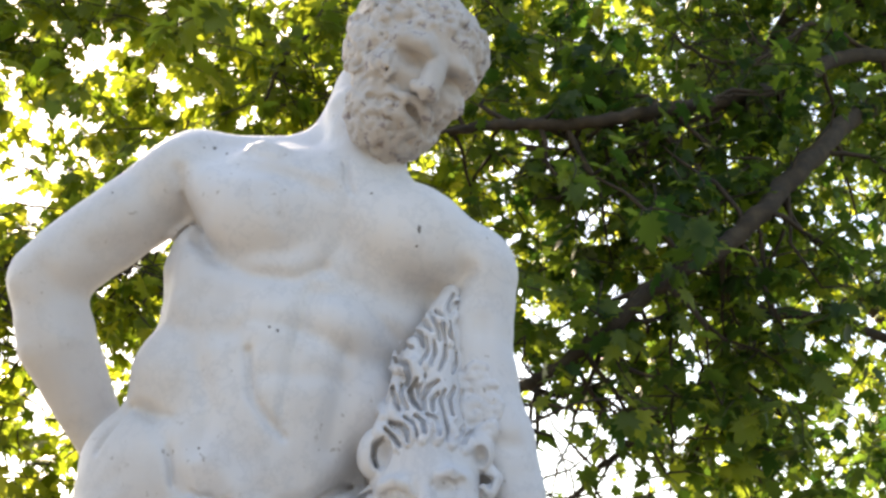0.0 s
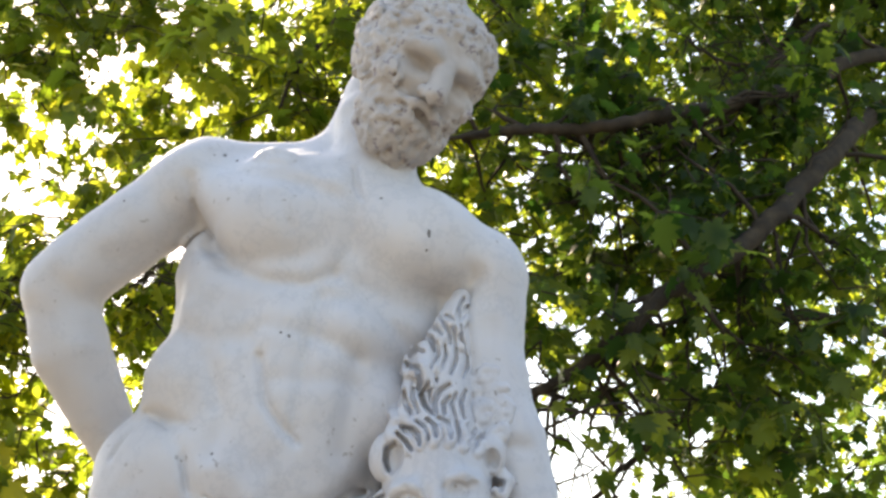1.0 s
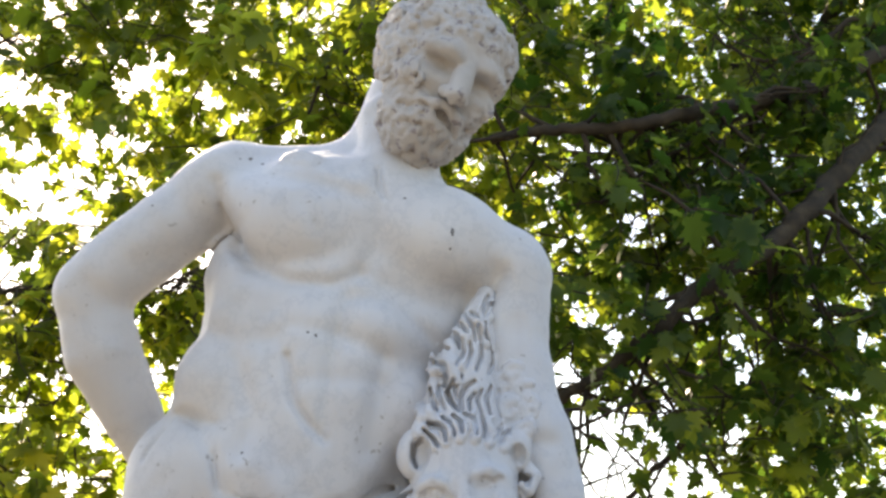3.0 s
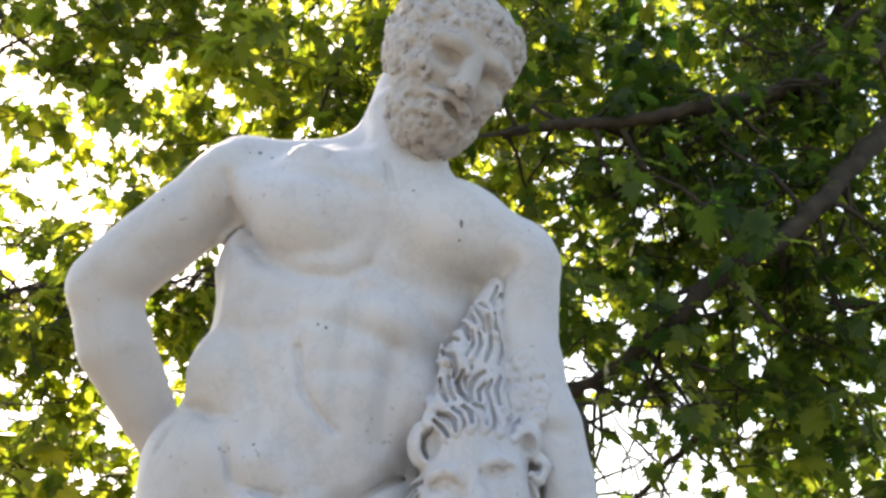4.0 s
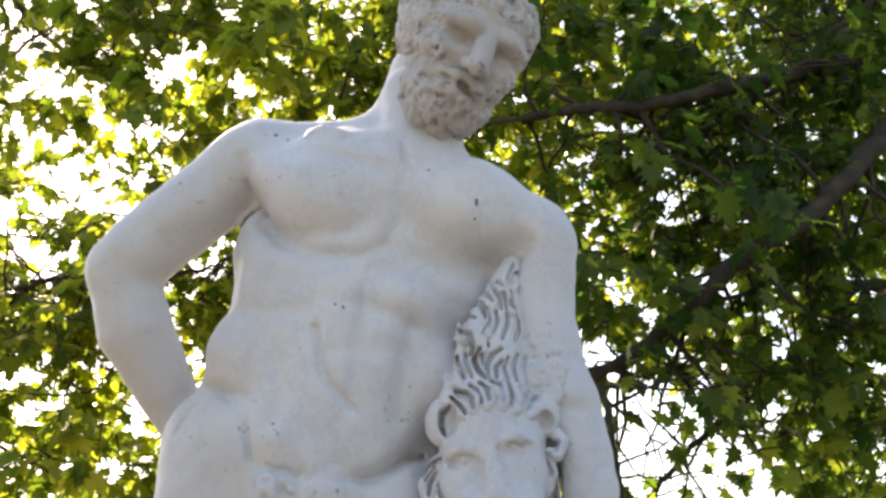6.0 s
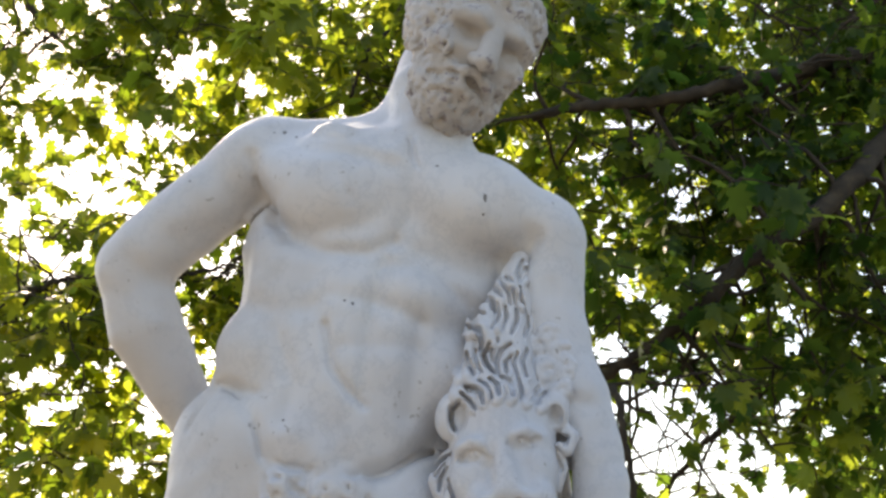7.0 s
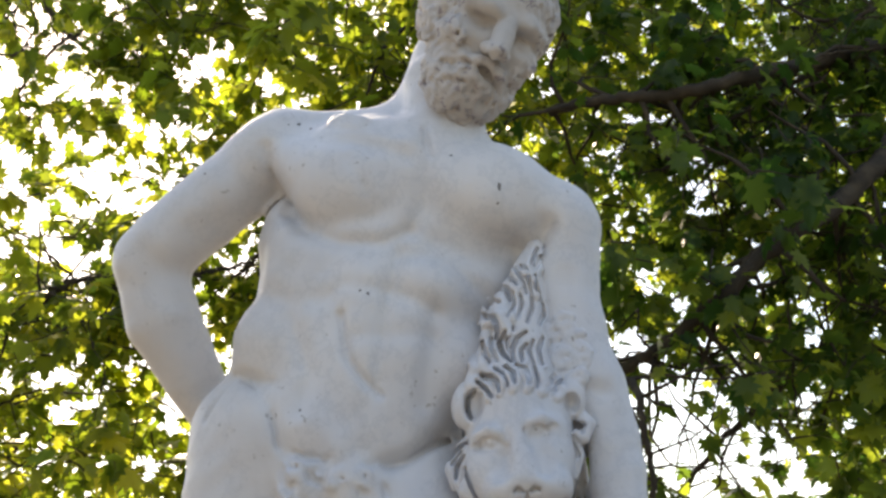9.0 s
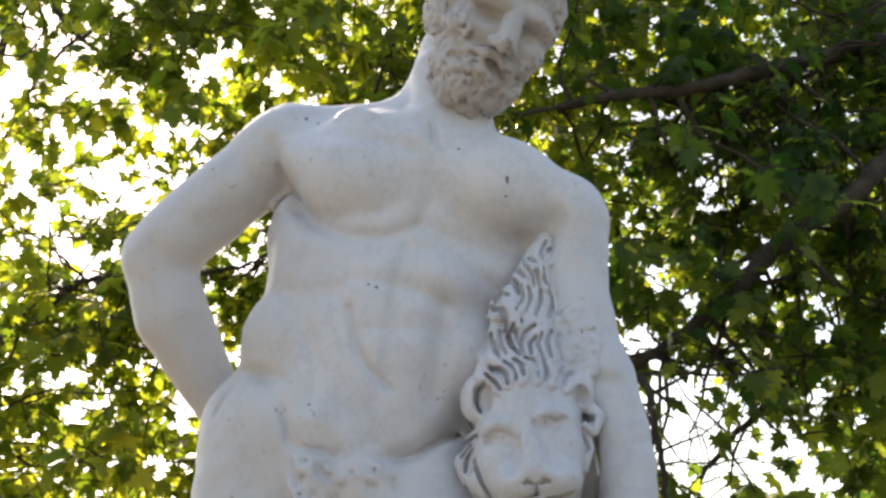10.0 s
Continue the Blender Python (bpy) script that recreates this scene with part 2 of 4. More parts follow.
        i = np.clip(i, 0, np.array(self.size) - 1)
        hit = ok & (self.d[i[:, 0], i[:, 1], i[:, 2]] < 0)
        return tuple(p[hit.argmax()]) if hit.any() else None

    def skin(self):
        """Vertices and quads of the surface (one vertex in each cell that the surface crosses)."""
        d, inside = self.d, self.d < 0
        nx, ny, nz = (n - 1 for n in self.size)
        corners = [(i, j, k) for i in (0, 1) for j in (0, 1) for k in (0, 1)]
        count = sum(inside[i:nx + i, j:ny + j, k:nz + k].astype(np.int8) for i, j, k in corners)
        cell = np.argwhere((count > 0) & (count < 8))
        total, hits = np.zeros((len(cell), 3)), np.zeros(len(cell))
        value = {c: d[cell[:, 0] + c[0], cell[:, 1] + c[1], cell[:, 2] + c[2]] for c in corners}
        for a in corners:
            for axis in range(3):
                if a[axis] == 0:
                    b = tuple(1 if n == axis else a[n] for n in range(3))
                    va, vb = value[a], value[b]
                    on = (va < 0) != (vb < 0)
                    t = np.where(on, va / np.where(on, va - vb, 1), 0)
                    spot = np.zeros((len(cell), 3)) + a
                    spot[:, axis] += t
                    total += spot * on[:, None]
                    hits += on
        verts = self.lo + self.step * (cell + total / hits[:, None])
        index = np.full((nx, ny, nz), -1, np.int32)
        index[tuple(cell.T)] = np.arange(len(cell))
        quads = []
        for axis in range(3):
            u, v = (axis + 1) % 3, (axis + 2) % 3
            first = [slice(None)] * 3
            second = [slice(None)] * 3
            first[axis], second[axis] = slice(0, -1), slice(1, None)
            edge = np.argwhere(inside[tuple(first)] != inside[tuple(second)])
            edge = edge[(edge[:, u] > 0) & (edge[:, v] > 0) & (edge[:, u] < (nx, ny, nz)[u]) & (edge[:, v] < (nx, ny, nz)[v])]
            out = inside[tuple(edge.T)]
            ring = []
            for du, dv in ((1, 1), (0, 1), (0, 0), (1, 0)):
                c = edge.copy()
                c[:, u] -= du
                c[:, v] -= dv
                ring.append(index[tuple(c.T)])
            q = np.stack(ring, 1)
            q[~out] = q[~out][:, ::-1]
            quads.append(q[(q >= 0).all(1)])
        return verts, np.concatenate(quads)


def sculpt_body():
    c = Clay((-0.86, -0.46, 0.76), (0.70, 0.58, 3.42), 0.0065)
    # trunk
    c.lump((-0.041, 0.110, 2.901), (0.2964, 0.165, 0.1936), 0.05, (0, 12, 0))
    c.lump((-0.086, 0.100, 2.740), (0.2940, 0.165, 0.1996), 0.06, (0, 12, 0))
    c.lump((-0.149, 0.110, 2.559), (0.2638, 0.160, 0.1936), 0.06, (0, 10, 0))
    c.lump((-0.241, 0.125, 2.341), (0.3219, 0.185, 0.2081), 0.085, (0, 8, 0))
    c.lump((-0.343, 0.070, 2.568), (0.1041, 0.105, 0.1065), 0.06, (0, -15, 0))
    c.lump((0.064, 0.050, 2.488), (0.0750, 0.09, 0.1028), 0.03, (0, 10, 0))
    # shoulders and neck
    c.limb(((-0.015, 0.140, 3.062), (-0.342, 0.120, 3.070)), (0.0944, 0.0840), 0.05)
    c.limb(((0.046, 0.130, 2.990), (0.270, 0.100, 2.840)), (0.0840, 0.0800), 0.04)
    c.limb(((0.005, 0.140, 3.017), (0.059, 0.110, 3.253)), (0.1041, 0.0992), 0.03)
    c.limb(((0.038, 0.130, 3.219), (-0.098, 0.150, 3.060)), (0.0629, 0.0702), 0.05)
    c.limb(((0.085, 0.020, 3.170), (0.045, 0.050, 2.985)), (0.070, 0.080), 0.05)
    c.limb(((-0.004, 0.030, 3.188), (0.011, 0.020, 2.997)), (0.0339, 0.0290), 0.05)
    c.limb(((-0.200, -0.034, 3.062), (-0.168, -0.045, 3.063), (-0.135, -0.049, 3.052)), (0.002, 0.007, 0.002), 0.035)
    # the arm set back on the hip
    c.limb(((-0.343, 0.090, 3.054), (-0.484, 0.060, 2.931), (-0.618, 0.070, 2.828), (-0.664, 0.090, 2.789)), (0.0920, 0.0910, 0.0875, 0.0800), 0.04)
    c.limb(((-0.313, 0.060, 2.894), (-0.360, 0.060, 2.810)), (0.0339, 0.0339), 0.02)
    c.lump((-0.366, 0.050, 3.026), (0.0990, 0.09, 0.0860), 0.04, (0, -30, 0))
    c.limb(((-0.665, 0.090, 2.784), (-0.634, 0.110, 2.653), (-0.579, 0.170, 2.532), (-0.535, 0.240, 2.432), (-0.460, 0.290, 2.419)), (0.0811, 0.0871, 0.0714, 0.0557, 0.0581), 0.03)
    c.limb(((-0.335, 0.070, 2.865), (-0.347, 0.080, 2.770)), (0.050, 0.048), 0.03)
    c.lump((-0.706, 0.130, 2.797), (0.0532, 0.06, 0.0532), 0.02)
    # the arm that hangs over the club
    c.lump((0.283, 0.070, 2.822), (0.1000, 0.105, 0.0910), 0.04)
    c.limb(((0.294, 0.070, 2.772), (0.296, 0.060, 2.637), (0.308, 0.050, 2.507), (0.336, 0.040, 2.430)), (0.0920, 0.0823, 0.0871, 0.0774), 0.04)
    c.limb(((0.336, 0.040, 2.430), (0.367, 0.030, 2.330), (0.384, 0.010, 2.233), (0.392, -0.020, 2.116), (0.389, -0.040, 2.026)), (0.0774, 0.0726, 0.0653, 0.0508, 0.0557), 0.03)
    c.limb(((0.389, -0.040, 2.026), (0.385, -0.050, 1.941)), (0.0290, 0.0181), 0.02)
    # breast muscles
    c.lump((-0.056, 0.035, 2.943), (0.2601, 0.115, 0.1270), 0.05, (0, 14, 0))
    c.lump((-0.171, -0.005, 2.914), (0.1549, 0.100, 0.1174), 0.016, (0, 8, 0))
    c.lump((-0.268, 0.015, 2.953), (0.1065, 0.090, 0.0750), 0.03, (0, 30, 0))
    c.lump((0.127, 0.005, 2.874), (0.1500, 0.095, 0.1065), 0.030, (0, 22, 0))
    c.lump((0.185, 0.028, 2.902), (0.1149, 0.085, 0.0760), 0.04, (0, 30, 0))
    # belly and flanks
    c.lump((0.001, 0.000, 2.655), (0.0847, 0.085, 0.0750), 0.05, (0, 15, 0))
    c.lump((-0.130, 0.000, 2.660), (0.0750, 0.080, 0.0702), 0.05, (0, 15, 0))
    c.lump((-0.051, 0.005, 2.525), (0.0750, 0.082, 0.1016), 0.08, (0, 12, 0))
    c.lump((-0.154, 0.008, 2.541), (0.0629, 0.080, 0.1113), 0.08, (0, 10, 0))
    c.lump((-0.141, 0.022, 2.389), (0.1452, 0.080, 0.1331), 0.09, (0, 8, 0))
    c.limb(((-0.305, 0.030, 2.793), (-0.320, 0.030, 2.674)), (0.0605, 0.0557), 0.03)
    c.limb(((-0.328, 0.110, 2.792), (-0.343, 0.110, 2.711), (-0.349, 0.100, 2.635)), (0.0557, 0.0605, 0.0605), 0.03)
    c.limb(((-0.271, 0.020, 2.722), (-0.247, 0.010, 2.589), (-0.226, 0.025, 2.466), (-0.206, 0.050, 2.310)), (0.0557, 0.0581, 0.0605, 0.0605), 0.05)
    # hips, legs, feet
    c.limb(((-0.407, 0.150, 2.230), (-0.391, 0.130, 2.095), (-0.26, 0.06, 1.72), (-0.24, 0.03, 1.52), (-0.25, 0.10, 1.28), (-0.25, 0.11, 1.02)), (0.1694, 0.1694, 0.125, 0.095, 0.10, 0.062), 0.05)
    c.limb(((-0.059, 0.100, 2.248), (-0.039, 0.050, 2.107), (0.06, -0.06, 1.72), (0.08, -0.10, 1.52), (0.10, 0.02, 1.28), (0.11, 0.05, 1.02)), (0.1428, 0.1476, 0.115, 0.088, 0.092, 0.058), 0.03)
    c.limb(((-0.25, 0.13, 1.0), (-0.30, -0.14, 0.975)), (0.055, 0.045), 0.03)
    c.limb(((0.11, 0.08, 1.0), (0.16, -0.20, 0.975)), (0.055, 0.045), 0.03)
    # pelvis front and curls above it
    c.limb(((-0.183, 0.000, 2.255), (-0.148, -0.020, 2.171)), (0.0702, 0.0532), 0.03)
    # block and the club under the skin
    c.block((0.0, 0.04, 0.86), (0.52, 0.40, 0.075), 0.02)
    c.limb(((0.209, 0.140, 2.397), (0.213, 0.120, 2.220), (0.33, 0.07, 1.7), (0.36, 0.06, 1.0)), (0.10, 0.12, 0.13, 0.16), 0.03)
    # creases of the front
    g = c.press
    g(((-0.319, 2.870), (-0.274, 2.810), (-0.188, 2.763), (-0.089, 2.750), (-0.034, 2.773)), 0.0181, 0.0170)
    g(((0.009, 2.970), (0.011, 2.863), (-0.018, 2.786)), 0.0242, 0.0090)
    g(((0.021, 2.746), (0.131, 2.714), (0.204, 2.729)), 0.0315, 0.0136)
    g(((-0.052, 2.723), (0.046, 2.707), (0.141, 2.626)), 0.0194, 0.0102)
    g(((-0.178, 2.588), (-0.163, 2.490), (-0.126, 2.438), (-0.096, 2.410)), 0.0100, 0.0140)
    g(((-0.052, 2.735), (-0.075, 2.635), (-0.089, 2.537), (-0.097, 2.440)), 0.0157, 0.0102)
    g(((-0.173, 2.657), (-0.075, 2.635), (0.021, 2.595)), 0.0194, 0.0068)
    g(((-0.146, 2.538), (0.009, 2.534)), 0.0194, 0.0051)
    g(((0.021, 2.582), (0.009, 2.485), (-0.011, 2.391)), 0.0220, 0.0080)
    g(((-0.355, 2.663), (-0.282, 2.623), (-0.209, 2.639)), 0.0242, 0.0068)
    g(((-0.293, 2.592), (-0.252, 2.468), (-0.267, 2.385)), 0.0218, 0.0102)
    g(((-0.426, 2.485), (-0.378, 2.457), (-0.333, 2.387), (-0.300, 2.304), (-0.245, 2.257)), 0.0169, 0.0090)
    g(((-0.106, 2.263), (-0.048, 2.278), (0.010, 2.318), (0.074, 2.344)), 0.0169, 0.0255)
    g(((-0.409, 2.484), (-0.342, 2.456)), 0.0145, 0.0102)
    g(((-0.249, 2.361), (-0.188, 2.301)), 0.0363, -0.0102)
    g(((-0.233, 3.034), (-0.156, 3.017), (-0.004, 2.970)), 0.0194, -0.0045)
    g(((-0.182, 3.042), (-0.162, 3.041), (-0.141, 3.032)), 0.0097, -0.0055)
    g(((-0.219, 2.993), (-0.105, 2.974), (-0.029, 2.944)), 0.0194, 0.0068)
    g(((-0.155, 2.936), (-0.122, 2.868)), 0.0169, 0.0051)
    g(((0.271, 2.776), (0.240, 2.732), (0.203, 2.714)), 0.0242, 0.0306)
    g(((-0.535, 2.830), (-0.441, 2.853), (-0.356, 2.917)), 0.0242, 0.0068)
    g(((-0.362, 3.005), (-0.342, 2.936), (-0.309, 2.891)), 0.0181, 0.0120)
    g(((0.310, 2.673), (0.301, 2.574), (0.281, 2.502)), 0.0194, 0.0051)
    g(((0.371, 2.402), (0.313, 2.412)), 0.0194, 0.0085)
    # the slow unevenness of hand-worked stone
    x, y, z = (c.lo[i] + c.step * np.arange(c.size[i], dtype=np.float32).reshape([-1 if i == n else 1 for n in range(3)]) for i in range(3))
    c.d += 0.0014 * np.sin(31 * x + 9 * np.sin(7 * z)) * np.sin(27 * z + 4 * y) + 0.0009 * np.sin(67 * x - 20 * z) * np.sin(59 * z + 31 * y)
    # short curls at the groin
    c.lump((-0.262, -0.045, 2.226), (0.055, 0.035, 0.060), 0.03)
    c.lump((-0.138, -0.050, 2.221), (0.060, 0.035, 0.055), 0.03)
    rnd = random.Random(5)
    for i in range(10):
        a = (-0.209, -0.040, 2.234)
        x, z = a[0] + rnd.uniform(-0.10, 0.12), a[2] + rnd.uniform(-0.10, 0.035)
        p = c.settle((x, -0.3, z), (0, 1, 0), 0.4)
        if p:
            curl(c, rnd, (p[0], p[1] + 0.003, p[2]), (0, -1, 0.2), rnd.uniform(0.017, 0.028), 0.009)
            c.limb([(p[0], p[1] - 0.01, p[2]), (p[0], p[1] + 0.004, p[2])], (0.004, 0.004), 0.002, True)
    # sharp folds: armpit, belly line, groin, hip, hand behind the hip, collar
    def cut(wide, *line):
        spots = [c.settle((x, -0.44, z), (0, 1, 0), 0.9) for x, z in line]
        if all(spots):
            n = len(spots) - 1
            grow = [wide * (0.45 + 0.55 * math.sin(math.pi * (i + 0.4) / (n + 0.8))) for i in range(n + 1)]
            c.limb([(x, y + 0.004, z) for x, y, z in spots], grow, 0.010, True)

    cut(0.0080, (-0.355, 2.960), (-0.336, 2.921), (-0.307, 2.888))
    slit = [np.array(p) for p in ((-0.333, 0.000, 2.917), (-0.352, 0.000, 2.900), (-0.373, 0.000, 2.878), (-0.398, 0.000, 2.852))]
    for i in range(20):
        c.limb([tuple(p + (0, 0.009 * i - 0.05, 0)) for p in slit], (0.004, 0.006, 0.007, 0.009), 0.004, True)
    # the deep gap between the lion's cheek and the forearm
    for i in range(14):
        c.limb([(x, 0.012 * i - 0.08, z) for x, z in ((0.325, 2.294), (0.316, 2.23), (0.302, 2.162))], (0.008, 0.014, 0.016), 0.006, True)
    cut(0.0110, (-0.057, 2.269), (0.010, 2.315), (0.077, 2.342))
    cut(0.008, (-0.307, 2.269), (-0.307, 2.24), (-0.289, 2.218), (-0.274, 2.229))
    cut(0.008, (-0.248, 2.254), (-0.243, 2.239), (-0.226, 2.23))
    cut(0.007, (-0.131, 2.269), (-0.122, 2.264), (-0.112, 2.265))
    cut(0.007, (-0.081, 2.267), (-0.07, 2.271))
    cut(0.009, (-0.138, 2.211), (-0.133, 2.2), (-0.123, 2.201))
    cut(0.008, (-0.087, 2.216), (-0.083, 2.202))
    cut(0.006, (-0.279, 2.302), (-0.26, 2.289), (-0.236, 2.287), (-0.217, 2.276))
    cut(0.005, (-0.259, 2.203), (-0.254, 2.191))
    cut(0.005, (-0.202, 2.282), (-0.214, 2.268))
    cut(0.0070, (-0.422, 2.485), (-0.394, 2.470), (-0.376, 2.452))
    cut(0.0060, (-0.335, 2.387), (-0.320, 2.316), (-0.280, 2.262))
    cut(0.0090, (-0.436, 2.493), (-0.459, 2.459), (-0.498, 2.393))
    cut(0.0070, (0.008, 3.021), (0.014, 2.970), (0.026, 2.942))
    cut(0.0080, (0.262, 2.748), (0.240, 2.726), (0.205, 2.701))
    v, q = c.skin()
    return v, q, np.zeros(len(q))


HEAD_AT = Matrix.Translation((0.160, -0.027, 3.263)) @ Euler((0, radians(34), 0)).to_matrix().to_4x4() @ Euler((radians(17.5), 0, 0)).to_matrix().to_4x4() @ Euler((0, 0, radians(30))).to_matrix().to_4x4()


def curl(c, rnd, at, out, size, k=0.004):
    """A small hooked lock of hair that lies on the head at a point, with the way out from the head."""
    n = Vector(out).normalized()
    u = n.orthogonal().normalized()
    v = n.cross(u)
    a0, turn = rnd.uniform(0, 6.28), rnd.choice((-1, 1))
    pts, rad = [], []
    for i in range(6):
        a = a0 + turn * i * 0.95
        s = size * (1.0 - 0.13 * i)
        pts.append(tuple(Vector(at) + u * (s * math.cos(a)) + v * (s * math.sin(a)) + n * (0.0012 * i)))
        rad.append(size * (0.50 - 0.045 * i))
    c.limb(pts, rad, k)


def sculpt_head():
    """Head in its own axes: x to its side, y back, z up; it is turned into place afterwards."""
    c = Clay((-0.21, -0.25, -0.25), (0.21, 0.23, 0.23), 0.0029)
    L, M = c.lump, c.limb
    L((0, 0.02, 0.055), (0.130, 0.150, 0.125), 0.02)
    L((-0.048, 0.055, 0.030), (0.122, 0.130, 0.125), 0.03)
    L((-0.100, -0.005, -0.030), (0.040, 0.060, 0.070), 0.03)
    L((0, -0.035, -0.02), (0.112, 0.110, 0.125), 0.03)
    L((0, -0.058, -0.128), (0.098, 0.085, 0.088), 0.03)
    L((0, -0.095, 0.075), (0.085, 0.045, 0.045), 0.03)
    M(((-0.088, -0.100, 0.030), (-0.045, -0.136, 0.040), (0, -0.128, 0.036), (0.045, -0.136, 0.040), (0.088, -0.100, 0.030)), (0.022, 0.025, 0.020, 0.025, 0.022), 0.02)
    for s, deep in ((-1, 0.003), (1, 0.020)):
        L((s * 0.078, -0.098, -0.036), (0.036, 0.036, 0.030), 0.03)
        L((s * 0.052, -0.156 - deep, 0.006), (0.037, 0.058, 0.021), 0.022, carve=True)
        L((s * 0.053, -0.092 - deep, -0.002), (0.022, 0.016, 0.013), 0.012)
    M(((-0.090, -0.094, 0.034), (-0.058, -0.134, 0.041), (-0.028, -0.146, 0.034)), (0.014, 0.019, 0.014), 0.012)
    M(((0, -0.136, 0.034), (0, -0.162, -0.006), (0, -0.186, -0.038)), (0.021, 0.026, 0.024), 0.008)
    L((0, -0.183, -0.046), (0.027, 0.020, 0.013), 0.010)
    for s in (-1, 1):
        L((s * 0.023, -0.163, -0.044), (0.014, 0.018, 0.014), 0.008)
        L((s * 0.011, -0.174, -0.061), (0.007, 0.010, 0.007), 0.006, carve=True)
        M(((s * 0.006, -0.158, -0.072), (s * 0.026, -0.155, -0.077), (s * 0.044, -0.142, -0.083), (s * 0.064, -0.124, -0.092)), (0.009, 0.011, 0.010, 0.007), 0.010)
    M(((-0.056, -0.142, -0.101), (-0.038, -0.152, -0.098), (-0.014, -0.164, -0.096), (0.012, -0.166, -0.097)), (0.011, 0.011, 0.006, 0.003), 0.008, True)
    M(((-0.036, -0.143, -0.116), (-0.010, -0.157, -0.113), (0.020, -0.150, -0.114)), (0.008, 0.011, 0.008), 0.008)
    # beard and hair
    rnd = random.Random(11)
    base = Clay((-0.21, -0.25, -0.25), (0.21, 0.23, 0.23), 0.0029)
    base.d = c.d.copy()
    for i in range(190):
        a = rnd.uniform(-2.0, 1.75)
        h = rnd.uniform(-0.202, -0.035)
        if abs(a) < 0.30 and h > -0.118:
            continue
        if abs(a) < 0.62 and h > -0.092:
            continue
        w = 0.118 * math.sqrt(max(0.05, 1 - ((h + 0.07) / 0.135) ** 2)) if h < -0.07 else 0.118
        x, y = w * math.sin(a), -0.035 - 0.115 * (w / 0.118) * math.cos(a)
        n = Vector((math.sin(a), -math.cos(a), 0.8 * min(0, (h + 0.09) / 0.1))).normalized()
        p = base.settle(Vector((x, y, h)) + n * 0.06, -n, 0.12)
        if p:
            curl(c, rnd, p, n, rnd.uniform(0.011, 0.021), 0.008)
    for i in range(34):
        s, u = rnd.choice((-1, 1)), rnd.uniform(0.1, 1.0)
        x, z = s * 0.056 * u, -0.070 - 0.042 * u * u + rnd.uniform(-0.007, 0.007)
        p = base.settle((x, -0.24, z), (0, 1, 0), 0.25)
        if p:
            M(((p[0], p[1] + 0.002, p[2]), (p[0] + s * 0.008, p[1] + 0.001, p[2] - 0.006), (p[0] + s * 0.012, p[1] + 0.004, p[2] - 0.014)), (0.0046, 0.0052, 0.0024), 0.006)
    for i in range(420):
        n = Vector((rnd.gauss(0, 1), rnd.gauss(0, 1), rnd.gauss(0, 1))).normalized()
        p = Vector((0, 0.02, 0.055)) + Vector((n.x * 0.132, n.y * 0.152, n.z * 0.127))
        if p.y < -0.02 and p.z < 0.088 and abs(p.x) < 0.104:
            continue
        if p.z < -0.03 or (p.z < 0.02 and p.y < 0.0 and abs(p.x) < 0.1):
            continue
        if p.z > 0.135 and p.x > -0.02:
            continue
        p = base.settle(p + n * 0.09, -n, 0.15)
        if p:
            curl(c, rnd, p, n, rnd.uniform(0.011, 0.022), 0.008)
    # weather has pitted the hair and the beard and rounded their locks
    x, y, z = (c.lo[i] + c.step * np.arange(c.size[i], dtype=np.float32).reshape([-1 if i == n else 1 for n in range(3)]) for i in range(3))
    worn = np.zeros(c.size, np.float32)
    for i in range(26):
        way = Vector((rnd.gauss(0, 1), rnd.gauss(0, 1), rnd.gauss(0, 1))).normalized() * (2 * math.pi / rnd.uniform(0.018, 0.055))
        worn += np.sin(way.x * x + way.y * y + way.z * z + rnd.uniform(0, 6.28))
    bare = np.clip(1 - ((x + 0.005) / 0.100) ** 2 - ((y + 0.13) / 0.100) ** 2 - ((z - 0.004) / 0.088) ** 2, 0, 0.4) / 0.4
    lip = np.clip(1 - (x / 0.04) ** 2 - ((y + 0.15) / 0.03) ** 2 - ((z + 0.1) / 0.025) ** 2, 0, 0.4) / 0.4
    c.d += 0.00042 * worn * (1 - 0.85 * np.maximum(bare, lip))
    v, q = c.skin()
    mid = v[q].mean(1)
    worn_face = ((mid - (-0.005, -0.13, 0.0)) ** 2 / (0.088 ** 2, 0.08 ** 2, 0.078 ** 2)).sum(1) < 0.9
    m = np.array(HEAD_AT)
    return v @ m[:3, :3].T + m[:3, 3], q, np.where(worn_face, 2, 1)


